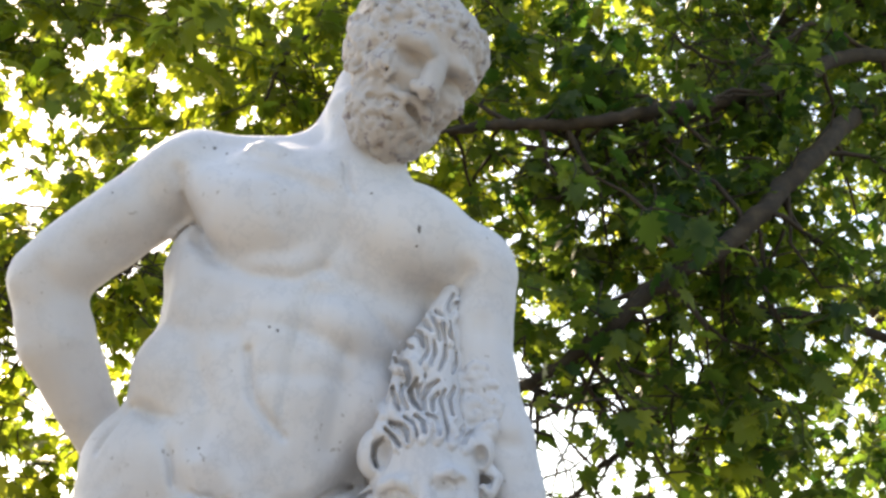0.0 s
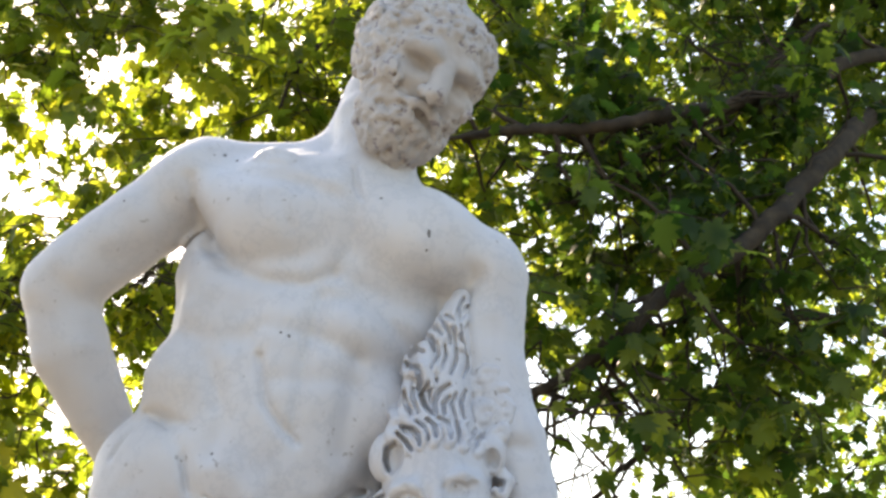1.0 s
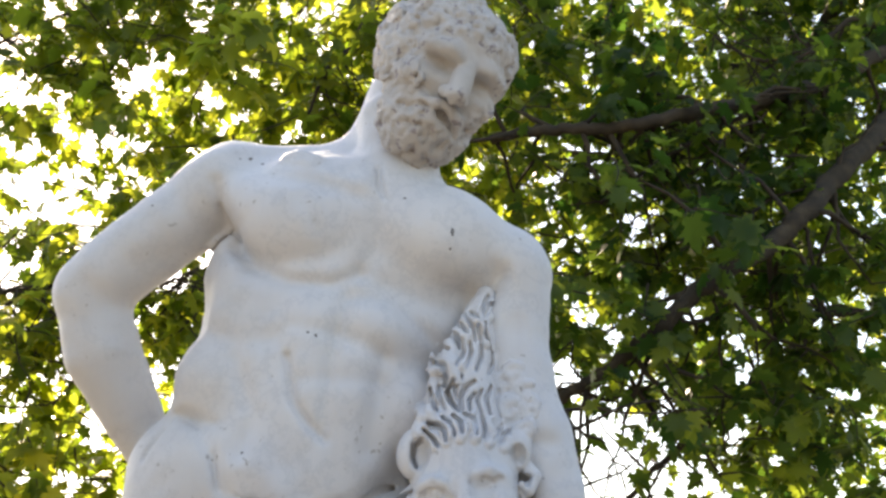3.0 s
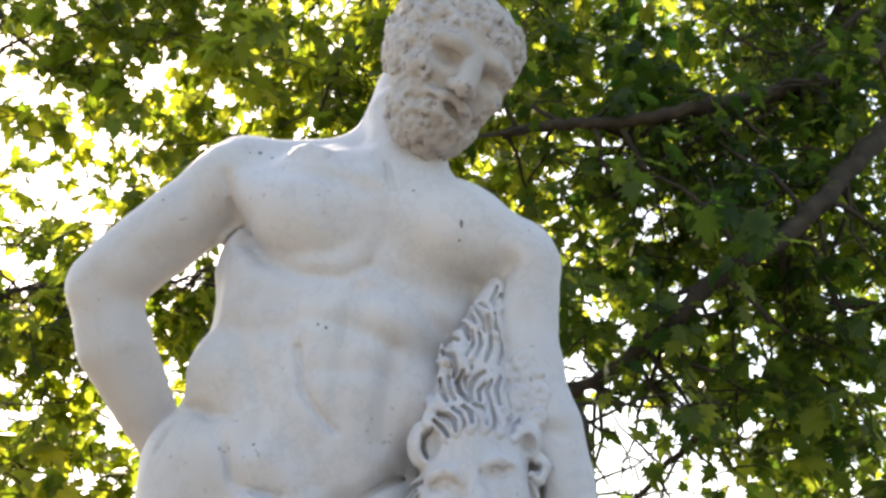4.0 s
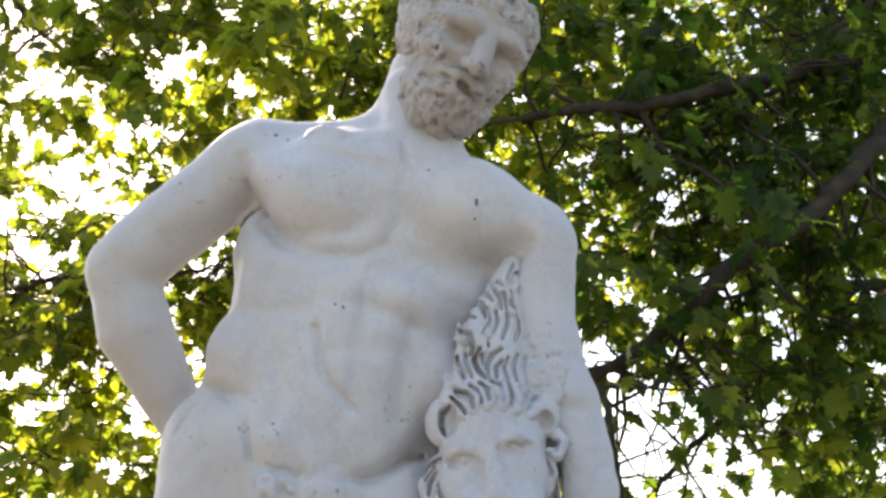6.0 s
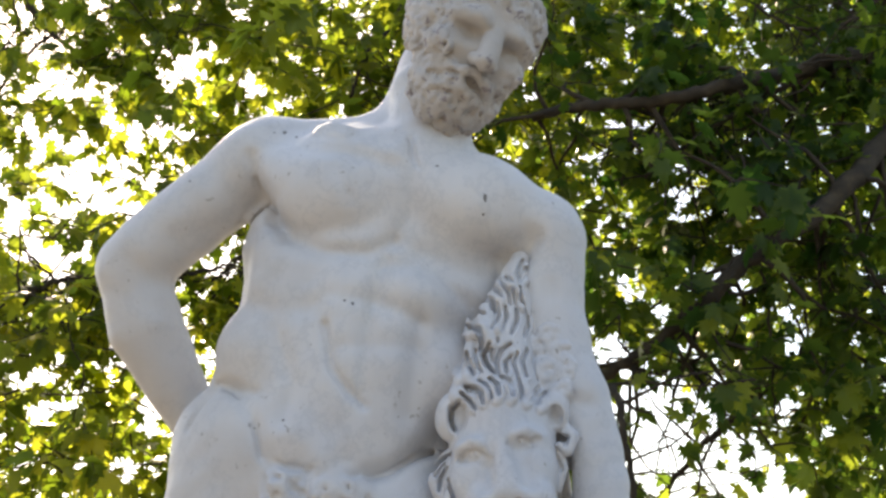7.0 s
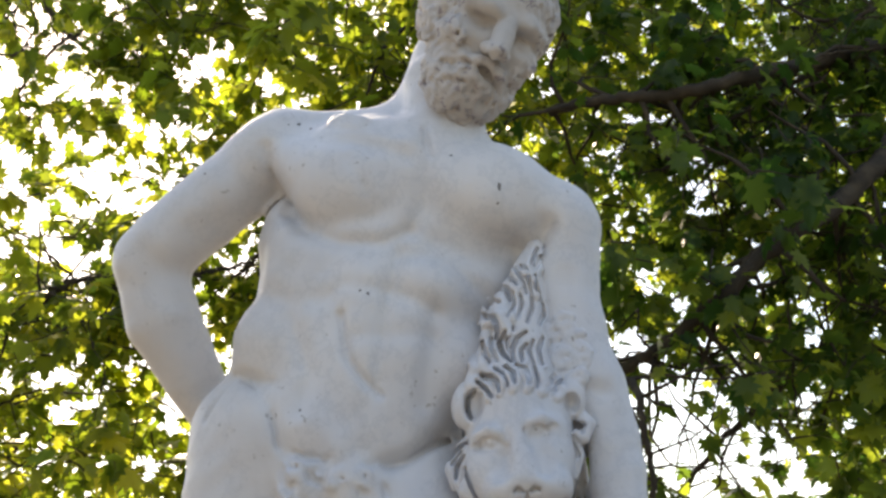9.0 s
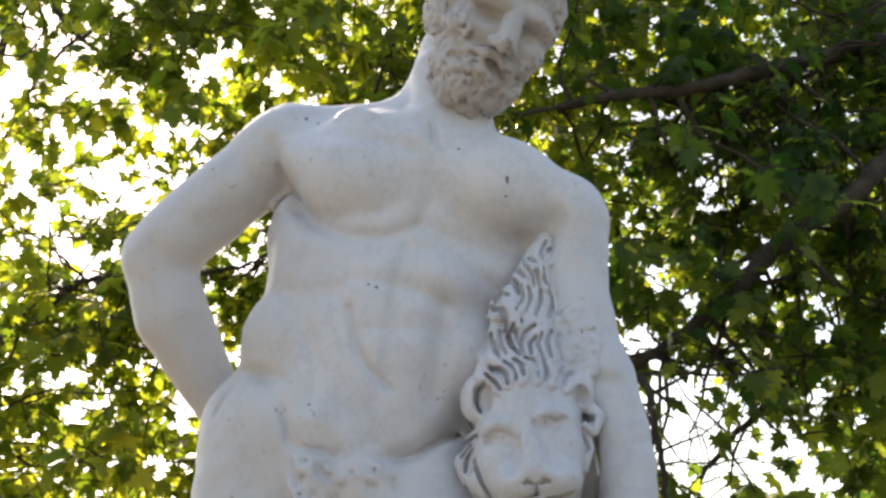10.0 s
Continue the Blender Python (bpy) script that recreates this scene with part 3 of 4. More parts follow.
def sculpt_lion():
    c = Clay((-0.02, -0.32, 1.98), (0.44, 0.16, 2.80), 0.0027)
    L, M = c.lump, c.limb
    # mane behind and above
    M(((0.241, 0.020, 2.740), (0.216, 0.000, 2.643), (0.194, -0.020, 2.538), (0.190, -0.030, 2.437)), (0.0218, 0.0448, 0.0653, 0.0871), 0.03)
    M(((0.222, 0.012, 2.705), (0.198, 0.004, 2.640), (0.160, -0.006, 2.580), (0.146, -0.016, 2.505), (0.132, -0.028, 2.440)), (0.018, 0.026, 0.033, 0.035, 0.036), 0.02)
    # head
    L((0.191, -0.050, 2.330), (0.1113, 0.085, 0.1065), 0.03)
    L((0.199, -0.080, 2.261), (0.0968, 0.085, 0.0968), 0.03)
    M(((0.191, -0.090, 2.387), (0.199, -0.125, 2.287), (0.206, -0.150, 2.217)), (0.0581, 0.0484, 0.0484), 0.02)
    L((0.126, -0.085, 2.229), (0.0484, 0.07, 0.0678), 0.03)
    L((0.256, -0.085, 2.240), (0.0411, 0.07, 0.0702), 0.03)
    L((0.176, -0.145, 2.190), (0.0532, 0.05, 0.0411), 0.02)
    L((0.245, -0.140, 2.193), (0.0532, 0.05, 0.0411), 0.02)
    L((0.207, -0.180, 2.204), (0.0436, 0.020, 0.0206), 0.012)
    L((0.202, -0.110, 2.138), (0.0799, 0.055, 0.0411), 0.02)
    M(((0.112, -0.125, 2.303), (0.140, -0.148, 2.302), (0.169, -0.150, 2.282)), (0.0109, 0.0145, 0.0097), 0.03)
    M(((0.219, -0.150, 2.306), (0.245, -0.145, 2.320), (0.271, -0.115, 2.319)), (0.0097, 0.0145, 0.0109), 0.03)
    # ears
    L((0.093, -0.075, 2.377), (0.0387, 0.034, 0.0532), 0.006, (0, 8, 0))
    M(((0.118, -0.100, 2.358), (0.117, -0.100, 2.389)), (0.0073, 0.0060), 0.004)
    L((0.301, -0.055, 2.383), (0.0315, 0.032, 0.0436), 0.006)
    L((0.304, -0.092, 2.371), (0.0169, 0.040, 0.0230), 0.004, carve=True)
    # cheek tufts
    M(((0.089, -0.060, 2.304), (0.063, -0.060, 2.282), (0.050, -0.060, 2.248), (0.058, -0.060, 2.211)), (0.0145, 0.0145, 0.0145, 0.0097), 0.003)
    M(((0.100, -0.080, 2.283), (0.076, -0.080, 2.260), (0.065, -0.080, 2.226), (0.076, -0.080, 2.191)), (0.0133, 0.0133, 0.0133, 0.0097), 0.003)
    L((0.100, -0.030, 2.233), (0.0411, 0.05, 0.0847), 0.01)
    M(((0.088, -0.100, 2.222), (0.080, -0.100, 2.197), (0.097, -0.100, 2.181), (0.110, -0.100, 2.196)), (0.0109, 0.0133, 0.0121, 0.0060), 0.003)
    M(((0.315, -0.050, 2.359), (0.334, -0.060, 2.329), (0.323, -0.070, 2.300), (0.308, -0.080, 2.310)), (0.0121, 0.0157, 0.0133, 0.0073), 0.005)
    M(((0.305, -0.060, 2.296), (0.312, -0.060, 2.264), (0.300, -0.060, 2.225)), (0.0133, 0.0121, 0.0097), 0.004)
    # the skin spread over the arm, in low relief
    M(((0.282, 0.020, 2.619), (0.303, 0.010, 2.514), (0.313, 0.000, 2.430)), (0.0315, 0.0484, 0.0436), 0.03)
    # locks of the mane, roots below and tips above
    spine = np.array(((0.187, -0.030, 2.388), (0.190, -0.030, 2.437), (0.194, -0.020, 2.538), (0.216, 0.000, 2.643), (0.241, 0.020, 2.740), (0.251, 0.020, 2.786)))

    def front(x, z):
        hit = c.settle((x, -0.31, z), (0, 1, 0), 0.40)
        return hit[1] if hit else float(np.interp(z, spine[:, 2], spine[:, 1]))

    def lock(root, tip, wide, sway, lift=0.0):
        (x0, z0), (x1, z1) = root, tip
        nx, nz = z0 - z1, x1 - x0
        n = math.hypot(nx, nz)
        pts, rad = [], []
        for i in range(9):
            u = i / 8
            s = sway * math.sin(u * 2.2 * math.pi) * (0.5 + 0.5 * u)
            x, z = x0 + (x1 - x0) * u + nx / n * s, z0 + (z1 - z0) * u + nz / n * s
            pts.append((x, front(x, z) - lift * 0.3 + 0.003 - 0.004 * math.sin(u * math.pi), z))
            rad.append(wide * (0.75 + 0.25 * math.sin(u * math.pi)) * (1 - 0.8 * u ** 2.5))
        c.limb(pts, rad, 0.002)

    a, b, w = 0.010, -0.010, 0.0155
    lock((0.225, 2.666), (0.253, 2.741), w, a)
    lock((0.239, 2.645), (0.266, 2.727), w * 0.8, a)
    lock((0.214, 2.634), (0.199, 2.700), w, b)
    lock((0.239, 2.611), (0.223, 2.694), w * 0.9, b)
    lock((0.195, 2.614), (0.174, 2.662), w, b)
    lock((0.184, 2.557), (0.142, 2.630), w * 1.4, 0.016, 0.006)
    lock((0.176, 2.523), (0.119, 2.603), w * 1.4, b, 0.004)
    lock((0.148, 2.485), (0.116, 2.570), w * 1.2, a)
    lock((0.117, 2.429), (0.101, 2.505), w * 1.3, b)
    lock((0.136, 2.434), (0.121, 2.520), w * 1.2, a)
    lock((0.111, 2.394), (0.095, 2.476), w * 1.1, a)
    for x0, x1 in (((0.136, 2.380), (0.113, 2.441)), ((0.161, 2.386), (0.147, 2.461)), ((0.188, 2.389), (0.180, 2.464)), ((0.214, 2.388), (0.215, 2.460)), ((0.241, 2.384), (0.252, 2.453)), ((0.269, 2.378), (0.286, 2.437))):
        lock(x0, x1, w * 0.95, b, 0.006)

    def groove(wide, *line):
        """A cut between two locks, deepest in its middle."""
        n = len(line) - 1
        seat = [front(x, z) for x, z in line]
        grow = [wide * (0.45 + 0.55 * math.sin(math.pi * (i + 0.4) / (n + 0.8))) for i in range(n + 1)]
        c.limb([(x, y + 0.002, z) for (x, z), y in zip(line, seat)], grow, 0.006, True)
        for deep in (1.2, 2.6, 4.0)[:(3 if wide > 0.006 else 2) if line[0][0] < 0.18 else 2 if line[0][0] < 0.255 else 1]:
            c.limb([(x, y + 0.003 + deep * g, z) for (x, z), y, g in zip(line, seat, grow)], [0.85 * g for g in grow], 0.002, True)

    def dent(*line, size=0.007):
        """A shallow worn hollow."""
        c.limb([(x, front(x, z) - 0.003, z) for x, z in line], [size] * len(line), 2 * size, True)

    n, t = 0.0052, 0.0074
    groove(n, (0.247, 2.737), (0.239, 2.715), (0.235, 2.694), (0.240, 2.675))
    groove(n, (0.261, 2.726), (0.250, 2.705), (0.244, 2.681))
    groove(n, (0.270, 2.713), (0.261, 2.688), (0.261, 2.664))
    groove(n, (0.209, 2.694), (0.223, 2.673), (0.227, 2.647), (0.229, 2.620))
    groove(n, (0.194, 2.691), (0.205, 2.664), (0.216, 2.644), (0.218, 2.619))
    groove(n, (0.184, 2.672), (0.189, 2.654), (0.200, 2.638))
    groove(t, (0.167, 2.648), (0.180, 2.630), (0.182, 2.603))
    groove(t, (0.143, 2.624), (0.149, 2.608), (0.162, 2.598))
    groove(t * 1.2, (0.124, 2.590), (0.134, 2.571), (0.151, 2.557), (0.157, 2.532), (0.153, 2.517))
    groove(n, (0.207, 2.616), (0.210, 2.591), (0.200, 2.559))
    groove(n, (0.191, 2.621), (0.194, 2.593), (0.180, 2.559))
    groove(n, (0.240, 2.664), (0.241, 2.634), (0.249, 2.606))
    groove(n, (0.269, 2.660), (0.270, 2.634), (0.265, 2.605))
    groove(n, (0.231, 2.612), (0.231, 2.583), (0.219, 2.549))
    groove(n, (0.253, 2.600), (0.254, 2.576), (0.245, 2.548))
    groove(n, (0.272, 2.597), (0.272, 2.566), (0.263, 2.539))
    groove(t, (0.174, 2.526), (0.159, 2.505), (0.166, 2.481), (0.183, 2.458))
    groove(n, (0.190, 2.536), (0.176, 2.510), (0.178, 2.484))
    groove(t, (0.217, 2.526), (0.196, 2.510), (0.186, 2.487), (0.190, 2.459))
    groove(n, (0.217, 2.498), (0.205, 2.481), (0.207, 2.458))
    groove(n, (0.231, 2.507), (0.221, 2.482), (0.229, 2.454))
    groove(n, (0.250, 2.518), (0.240, 2.488), (0.247, 2.453))
    groove(n, (0.267, 2.517), (0.261, 2.487), (0.268, 2.454))
    groove(n, (0.282, 2.549), (0.285, 2.516), (0.279, 2.492))
    groove(t, (0.123, 2.514), (0.128, 2.485), (0.137, 2.463))
    groove(n, (0.142, 2.519), (0.143, 2.492), (0.155, 2.463))
    groove(t, (0.120, 2.435), (0.142, 2.428), (0.156, 2.411), (0.159, 2.389))
    groove(t, (0.171, 2.447), (0.188, 2.431), (0.192, 2.405))
    groove(n, (0.150, 2.445), (0.169, 2.426), (0.177, 2.400))
    groove(t, (0.195, 2.451), (0.213, 2.438), (0.221, 2.423), (0.221, 2.403))
    groove(n, (0.231, 2.447), (0.236, 2.422), (0.233, 2.399))
    groove(n, (0.271, 2.438), (0.262, 2.417), (0.256, 2.396))
    groove(n, (0.289, 2.430), (0.275, 2.411), (0.270, 2.394))
    groove(t, (0.112, 2.420), (0.130, 2.401), (0.141, 2.384))
    # eyes, nostrils, mouth and cheek tufts
    L((0.103, -0.112, 2.368), (0.0206, 0.032, 0.0327), 0.008, (0, 8, 0), True)
    groove(t, (0.107, 2.401), (0.091, 2.390), (0.087, 2.369), (0.095, 2.347))
    for spot in ((0.132, 2.282), (0.230, 2.303)):
        x, z = spot
        y = front(x, z)
        L((x, y + 0.006, z), (0.019, 0.010, 0.012), 0.003)
        for lid in (-1, 1):
            groove(0.0026, (x - 0.021, z - 0.002), (x - 0.010, z + lid * 0.010), (x + 0.008, z + lid * 0.011), (x + 0.021, z + 0.002))
    for line in (((0.111, 2.279), (0.134, 2.278), (0.161, 2.264)), ((0.219, 2.281), (0.243, 2.295), (0.267, 2.310))):
        dent(*line)
    dent((0.162, 2.288), (0.164, 2.258), (0.162, 2.219), size=0.012)
    dent((0.224, 2.303), (0.239, 2.260), (0.246, 2.222), size=0.012)
    for line in (((0.110, 2.302), (0.136, 2.310), (0.161, 2.299), (0.171, 2.283)), ((0.211, 2.299), (0.222, 2.320), (0.245, 2.330), (0.270, 2.322))):
        M([(x, front(x, z) + 0.001, z) for x, z in line], (0.004, 0.008, 0.008, 0.004), 0.008)
    groove(0.005, (0.185, 2.180), (0.193, 2.185), (0.200, 2.181))
    groove(0.005, (0.216, 2.181), (0.224, 2.186), (0.233, 2.183))
    groove(0.004, (0.208, 2.178), (0.208, 2.163), (0.174, 2.153))
    groove(0.006, (0.208, 2.163), (0.245, 2.154), (0.278, 2.166))
    groove(t, (0.085, 2.301), (0.061, 2.290), (0.046, 2.269))
    groove(t, (0.078, 2.271), (0.064, 2.252), (0.061, 2.226))
    groove(n, (0.072, 2.283), (0.053, 2.258))
    groove(t, (0.083, 2.245), (0.087, 2.224), (0.093, 2.206), (0.111, 2.171))
    groove(t, (0.309, 2.330), (0.323, 2.326), (0.320, 2.310))
    groove(n, (0.300, 2.290), (0.310, 2.267), (0.301, 2.238))
    rnd = random.Random(3)
    flap = np.array(((0.295, -0.025, 2.574), (0.314, -0.045, 2.426)))
    for i in range(14):
        p = flap[0] + (flap[1] - flap[0]) * rnd.random()
        x, z = p[0] + rnd.uniform(-0.032, 0.030), p[2]
        curl(c, rnd, (x, front(x, z) + 0.006, z), (0, -1, 0), rnd.uniform(0.016, 0.024), 0.010)
    v, q = c.skin()
    return v, q, np.zeros(len(q))


def build_statue():
    verts, quads, mats, start = [], [], [], 0
    for v, q, slot in (sculpt_body(), sculpt_head(), sculpt_lion()):
        verts.append(v)
        quads.append(q + start)
        mats.append(slot.astype(np.int32))
        start += len(v)
    v, q = np.concatenate(verts), np.concatenate(quads)
    me = bpy.data.meshes.new("statue")
    me.vertices.add(len(v))
    me.vertices.foreach_set("co", v.astype(np.float32).ravel())
    me.loops.add(q.size)
    me.loops.foreach_set("vertex_index", q.astype(np.int32).ravel())
    me.polygons.add(len(q))
    me.polygons.foreach_set("loop_start", np.arange(0, q.size, 4, dtype=np.int32))
    me.materials.append(MARBLE)
    me.materials.append(CARVED)
    me.materials.append(FACE)
    me.polygons.foreach_set("material_index", np.concatenate(mats))
    me.polygons.foreach_set("use_smooth", np.ones(len(q), bool))
    me.update(calc_edges=True)
    me.validate()
    tagged(new("statue", me), "weathered white marble statue leaning on a lion skin, on a pedestal", "statue")


build_statue()

# ---- trees ----
def tube(bm, points, radii, sides=8):
    rings = []
    for i, p in enumerate(points):
        p = Vector(p)
        way = (Vector(points[min(i + 1, len(points) - 1)]) - Vector(points[max(i - 1, 0)])).normalized()
        u = way.cross(Vector((0.31, 0.17, 0.93))).normalized()
        v = way.cross(u)
        rings.append([bm.verts.new(p + (u * math.cos(2 * math.pi * k / sides) + v * math.sin(2 * math.pi * k / sides)) * radii[i]) for k in range(sides)])
    for a, b in zip(rings, rings[1:]):
        for k in range(sides):
            bm.faces.new((a[k], a[(k + 1) % sides], b[(k + 1) % sides], b[k]))
    bm.faces.new(rings[0][::-1])
    bm.faces.new(rings[-1])


def bent(points, steps, wobble, rnd):
    """A line through the points, rounded, with a slow wander."""
    pts = [Vector(p) for p in points]
    pts = [pts[0] * 2 - pts[1]] + pts + [pts[-1] * 2 - pts[-2]]
    out = []
    for i in range(1, len(pts) - 2):
        for s in range(steps):
            t = s / steps
            a, b, c, d = pts[i - 1:i + 3]
            out.append(0.5 * ((2 * b) + (c - a) * t + (2 * a - 5 * b + 4 * c - d) * t * t + (3 * b - a - 3 * c + d) * t ** 3))
    out.append(pts[-2])
    return [p + Vector((rnd.uniform(-1, 1), rnd.uniform(-1, 1), rnd.uniform(-1, 1))) * wobble * (0 < i < len(out) - 1) for i, p in enumerate(out)]


def leaf_shape():
    """A plane-tree leaf: five pointed lobes with a few teeth, folded a little along its ribs. Base at 0, tip at y = 1."""
    half = [(0.0, 0.0, 0.0), (0.16, -0.10, 0.01), (0.36, 0.02, -0.03), (0.24, 0.16, 0.0), (0.58, 0.36, -0.06), (0.32, 0.40, 0.0), (0.46, 0.64, -0.03), (0.20, 0.57, 0.03), (0.17, 0.78, 0.01), (0.0, 1.0, -0.08)]
    rim = half + [(-x, y, z) for x, y, z in half[-2:0:-1]]
    verts = [(0.0, 0.36, 0.05)] + rim
    n = len(rim)
    return np.array(verts), np.array([(0, 1 + i, 1 + (i + 1) % n) for i in range(n)])


def sunbeam(p):
    """How far a point lies from the one ray of sun that reaches the statue's shoulder between the leaves."""
    way = p - Vector((-0.170, -0.040, 3.076))
    return (way - way.dot(SUN_TO) * SUN_TO).length


class Crown:
    """Gathers leaves and twigs of one tree."""

    def __init__(self, seed, shift=(0, 0, 0)):
        self.rnd, self.shift = random.Random(seed), Vector(shift)
        self.leaves, self.twigs = [], bmesh.new()

    def leaf(self, at, away, size, keep=False):
        r = self.rnd
        up = Vector((r.gauss(0, 0.55), r.gauss(-0.15, 0.55), 1.0)).normalized()
        tip = (Vector(away) + Vector((r.gauss(0, 0.5), r.gauss(0, 0.5), r.gauss(-0.45, 0.45)))).normalized()
        side = tip.cross(up).normalized()
        up = side.cross(tip)
        middle = Vector(at) + tip * (0.4 * size) + self.shift
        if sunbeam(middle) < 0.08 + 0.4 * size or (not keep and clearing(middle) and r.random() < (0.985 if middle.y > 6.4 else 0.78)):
            return
        self.leaves.append((side * size * r.uniform(0.85, 1.15), tip * size, up * size * r.uniform(0.3, 2.2), Vector(at)))

    def spray(self, at, length, count, size, keep=False):
        """A twig with leaves along it."""
        r = self.rnd
        way = Vector((r.gauss(0, 1), r.gauss(0, 1), r.gauss(-0.15, 0.5))).normalized()
        pts = [Vector(at)]
        for i in range(4):
            way = (way + Vector((r.gauss(0, 0.25), r.gauss(0, 0.25), r.gauss(-0.08, 0.25)))).normalized()
            pts.append(pts[-1] + way * length / 4)
        if min(sunbeam(p + self.shift) for p in pts) < 0.14:
            return
        tube(self.twigs, pts, [0.008, 0.0065, 0.005, 0.004, 0.003], 4)
        for i in range(count):
            u = r.uniform(0.3, 4.0) if i else 4.0
            k = min(3, int(u))
            p = pts[k].lerp(pts[k + 1], u - k)
            away = (way * 0.5 + Vector((r.gauss(0, 1), r.gauss(0, 1), r.gauss(-0.3, 0.6)))).normalized()
            self.leaf(p + away * r.uniform(0.02, 0.07), away, size * r.uniform(0.6, 1.2), keep)

    def crown_mesh(self, name, mat, parent, label):
        shape, tris = leaf_shape()
        shift = parent.location
        one = bpy.data.meshes.new("leaf")
        one.from_pydata(shape.tolist(), [], tris.tolist())
        one.materials.append(mat)
        one.polygons.foreach_set("use_smooth", [True] * len(tris))
        near = [q for q in self.leaves if q[3].y + shift.y < 6.6 and 3.0 < q[3].z + shift.z < 8.0 and abs(q[3].x + shift.x) < 4.0]
        near = sorted(near, key=lambda q: q[3].y)[:300]
        chosen = {id(q) for q in near}
        self.leaves = [q for q in self.leaves if id(q) not in chosen]
        m = np.array([[tuple(a), tuple(b), tuple(c), tuple(d)] for a, b, c, d in self.leaves])
        v = np.einsum("vk,nkc->nvc", shape, m[:, :3]) + m[:, 3][:, None, :]
        f = (tris[None] + (np.arange(len(m)) * len(shape))[:, None, None]).reshape(-1, 3)
        me = bpy.data.meshes.new(name)
        me.from_pydata(v.reshape(-1, 3).tolist(), [], f.tolist())
        me.materials.append(mat)
        me.polygons.foreach_set("use_smooth", [True] * len(f))
        ob = tagged(new(name, me), label, kind="stuff")
        ob.parent = parent
        for a, b, c, d in near:
            leaf = new("leaf", one)
            leaf.parent = ob
            leaf.matrix_basis = Matrix(((a.x, b.x, c.x, d.x), (a.y, b.y, c.y, d.y), (a.z, b.z, c.z, d.z), (0, 0, 0, 1)))
        tw = mesh_of("fine_branchwork", self.twigs, BARK, parent)
        tagged(tw, "thin dark twigs", kind="stuff")


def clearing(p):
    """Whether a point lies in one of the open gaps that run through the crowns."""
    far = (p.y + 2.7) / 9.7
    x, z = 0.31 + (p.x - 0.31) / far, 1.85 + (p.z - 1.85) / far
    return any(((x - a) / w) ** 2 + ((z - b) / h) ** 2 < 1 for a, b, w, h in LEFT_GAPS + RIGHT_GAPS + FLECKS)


def tree(label, foot, trunk, limbs, seed, boxes, near, leaf, holes, bushy):
    rnd = random.Random(seed)
    root = new("plane_tree")
    root.location = foot
    tagged(root, label, "tree", group="plane trees behind the statue")
    shift = Vector(foot)
    bm = bmesh.new()
    pts = [p - shift for p in bent(trunk, 6, 0.02, rnd)]
    tube(bm, pts, [0.34 - 0.22 * i / (len(pts) - 1) + 0.10 * (i == 0) for i in range(len(pts))], 14)
    smooth(mesh_of("trunk", bm, BARK, root))
    crown = Crown(seed + 1, foot)
    for points, r0, r1 in limbs:
        bm = bmesh.new()
        line = [p - shift for p in bent(points, 7, 0.011, rnd)]
        n = len(line) - 1
        tube(bm, line, [r0 + (r1 - r0) * i / n for i in range(n + 1)], 9)
        for i in range(3, n, 2 if r0 > 0.012 else 6):
            back = rnd.gauss(0.4, 0.8)
            way = Vector((rnd.gauss(0, 1), abs(back) if r0 > 0.04 else back, rnd.gauss(-0.1, 0.7))).normalized()
            r = (r0 + (r1 - r0) * i / n)
            side = [line[i]]
            for s in range(5):
                way = (way + Vector((rnd.gauss(0, 0.3), rnd.gauss(0.08, 0.25), rnd.gauss(-0.03, 0.3)))).normalized()
                side.append(side[-1] + way * rnd.uniform(0.12, 0.24))
            tube(bm, side, [min(r * 0.5, 0.022) * (1 - 0.15 * s) for s in range(6)], 6)
            for p in side[2:] if rnd.random() < 0.6 else side[3:]:
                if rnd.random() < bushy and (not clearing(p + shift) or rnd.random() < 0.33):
                    crown.spray(p, 0.42, 8, 0.15)
        smooth(mesh_of("limb", bm, BARK, root))
    for (x0, x1, y0, y1, z0, z1), count, size in boxes:
        done = 0
        while done < count:
            p = Vector((rnd.uniform(x0, x1), rnd.uniform(y0, y1), rnd.uniform(z0, z1)))
            done += 1
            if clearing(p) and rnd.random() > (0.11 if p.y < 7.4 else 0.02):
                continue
            if z0 < 10 and noise.noise(p * 1.05) < holes:
                continue
            crown.spray(p - shift, rnd.uniform(0.4, 0.9), 10, size)
    for at, count, size in near:
        crown.spray(Vector(at) - shift, 0.36, count, size, True)
        for i in range(count // 2):
            away = Vector((rnd.gauss(0, 0.5), rnd.gauss(0, 0.2), -0.8)).normalized()
            crown.leaf(Vector(at) - shift + Vector((rnd.gauss(0, 0.09), rnd.gauss(0, 0.1), rnd.gauss(0, 0.07))), away, size, True)
    crown.crown_mesh("crown", leaf, root, "lobed green leaves, some lit yellow by the sun behind")


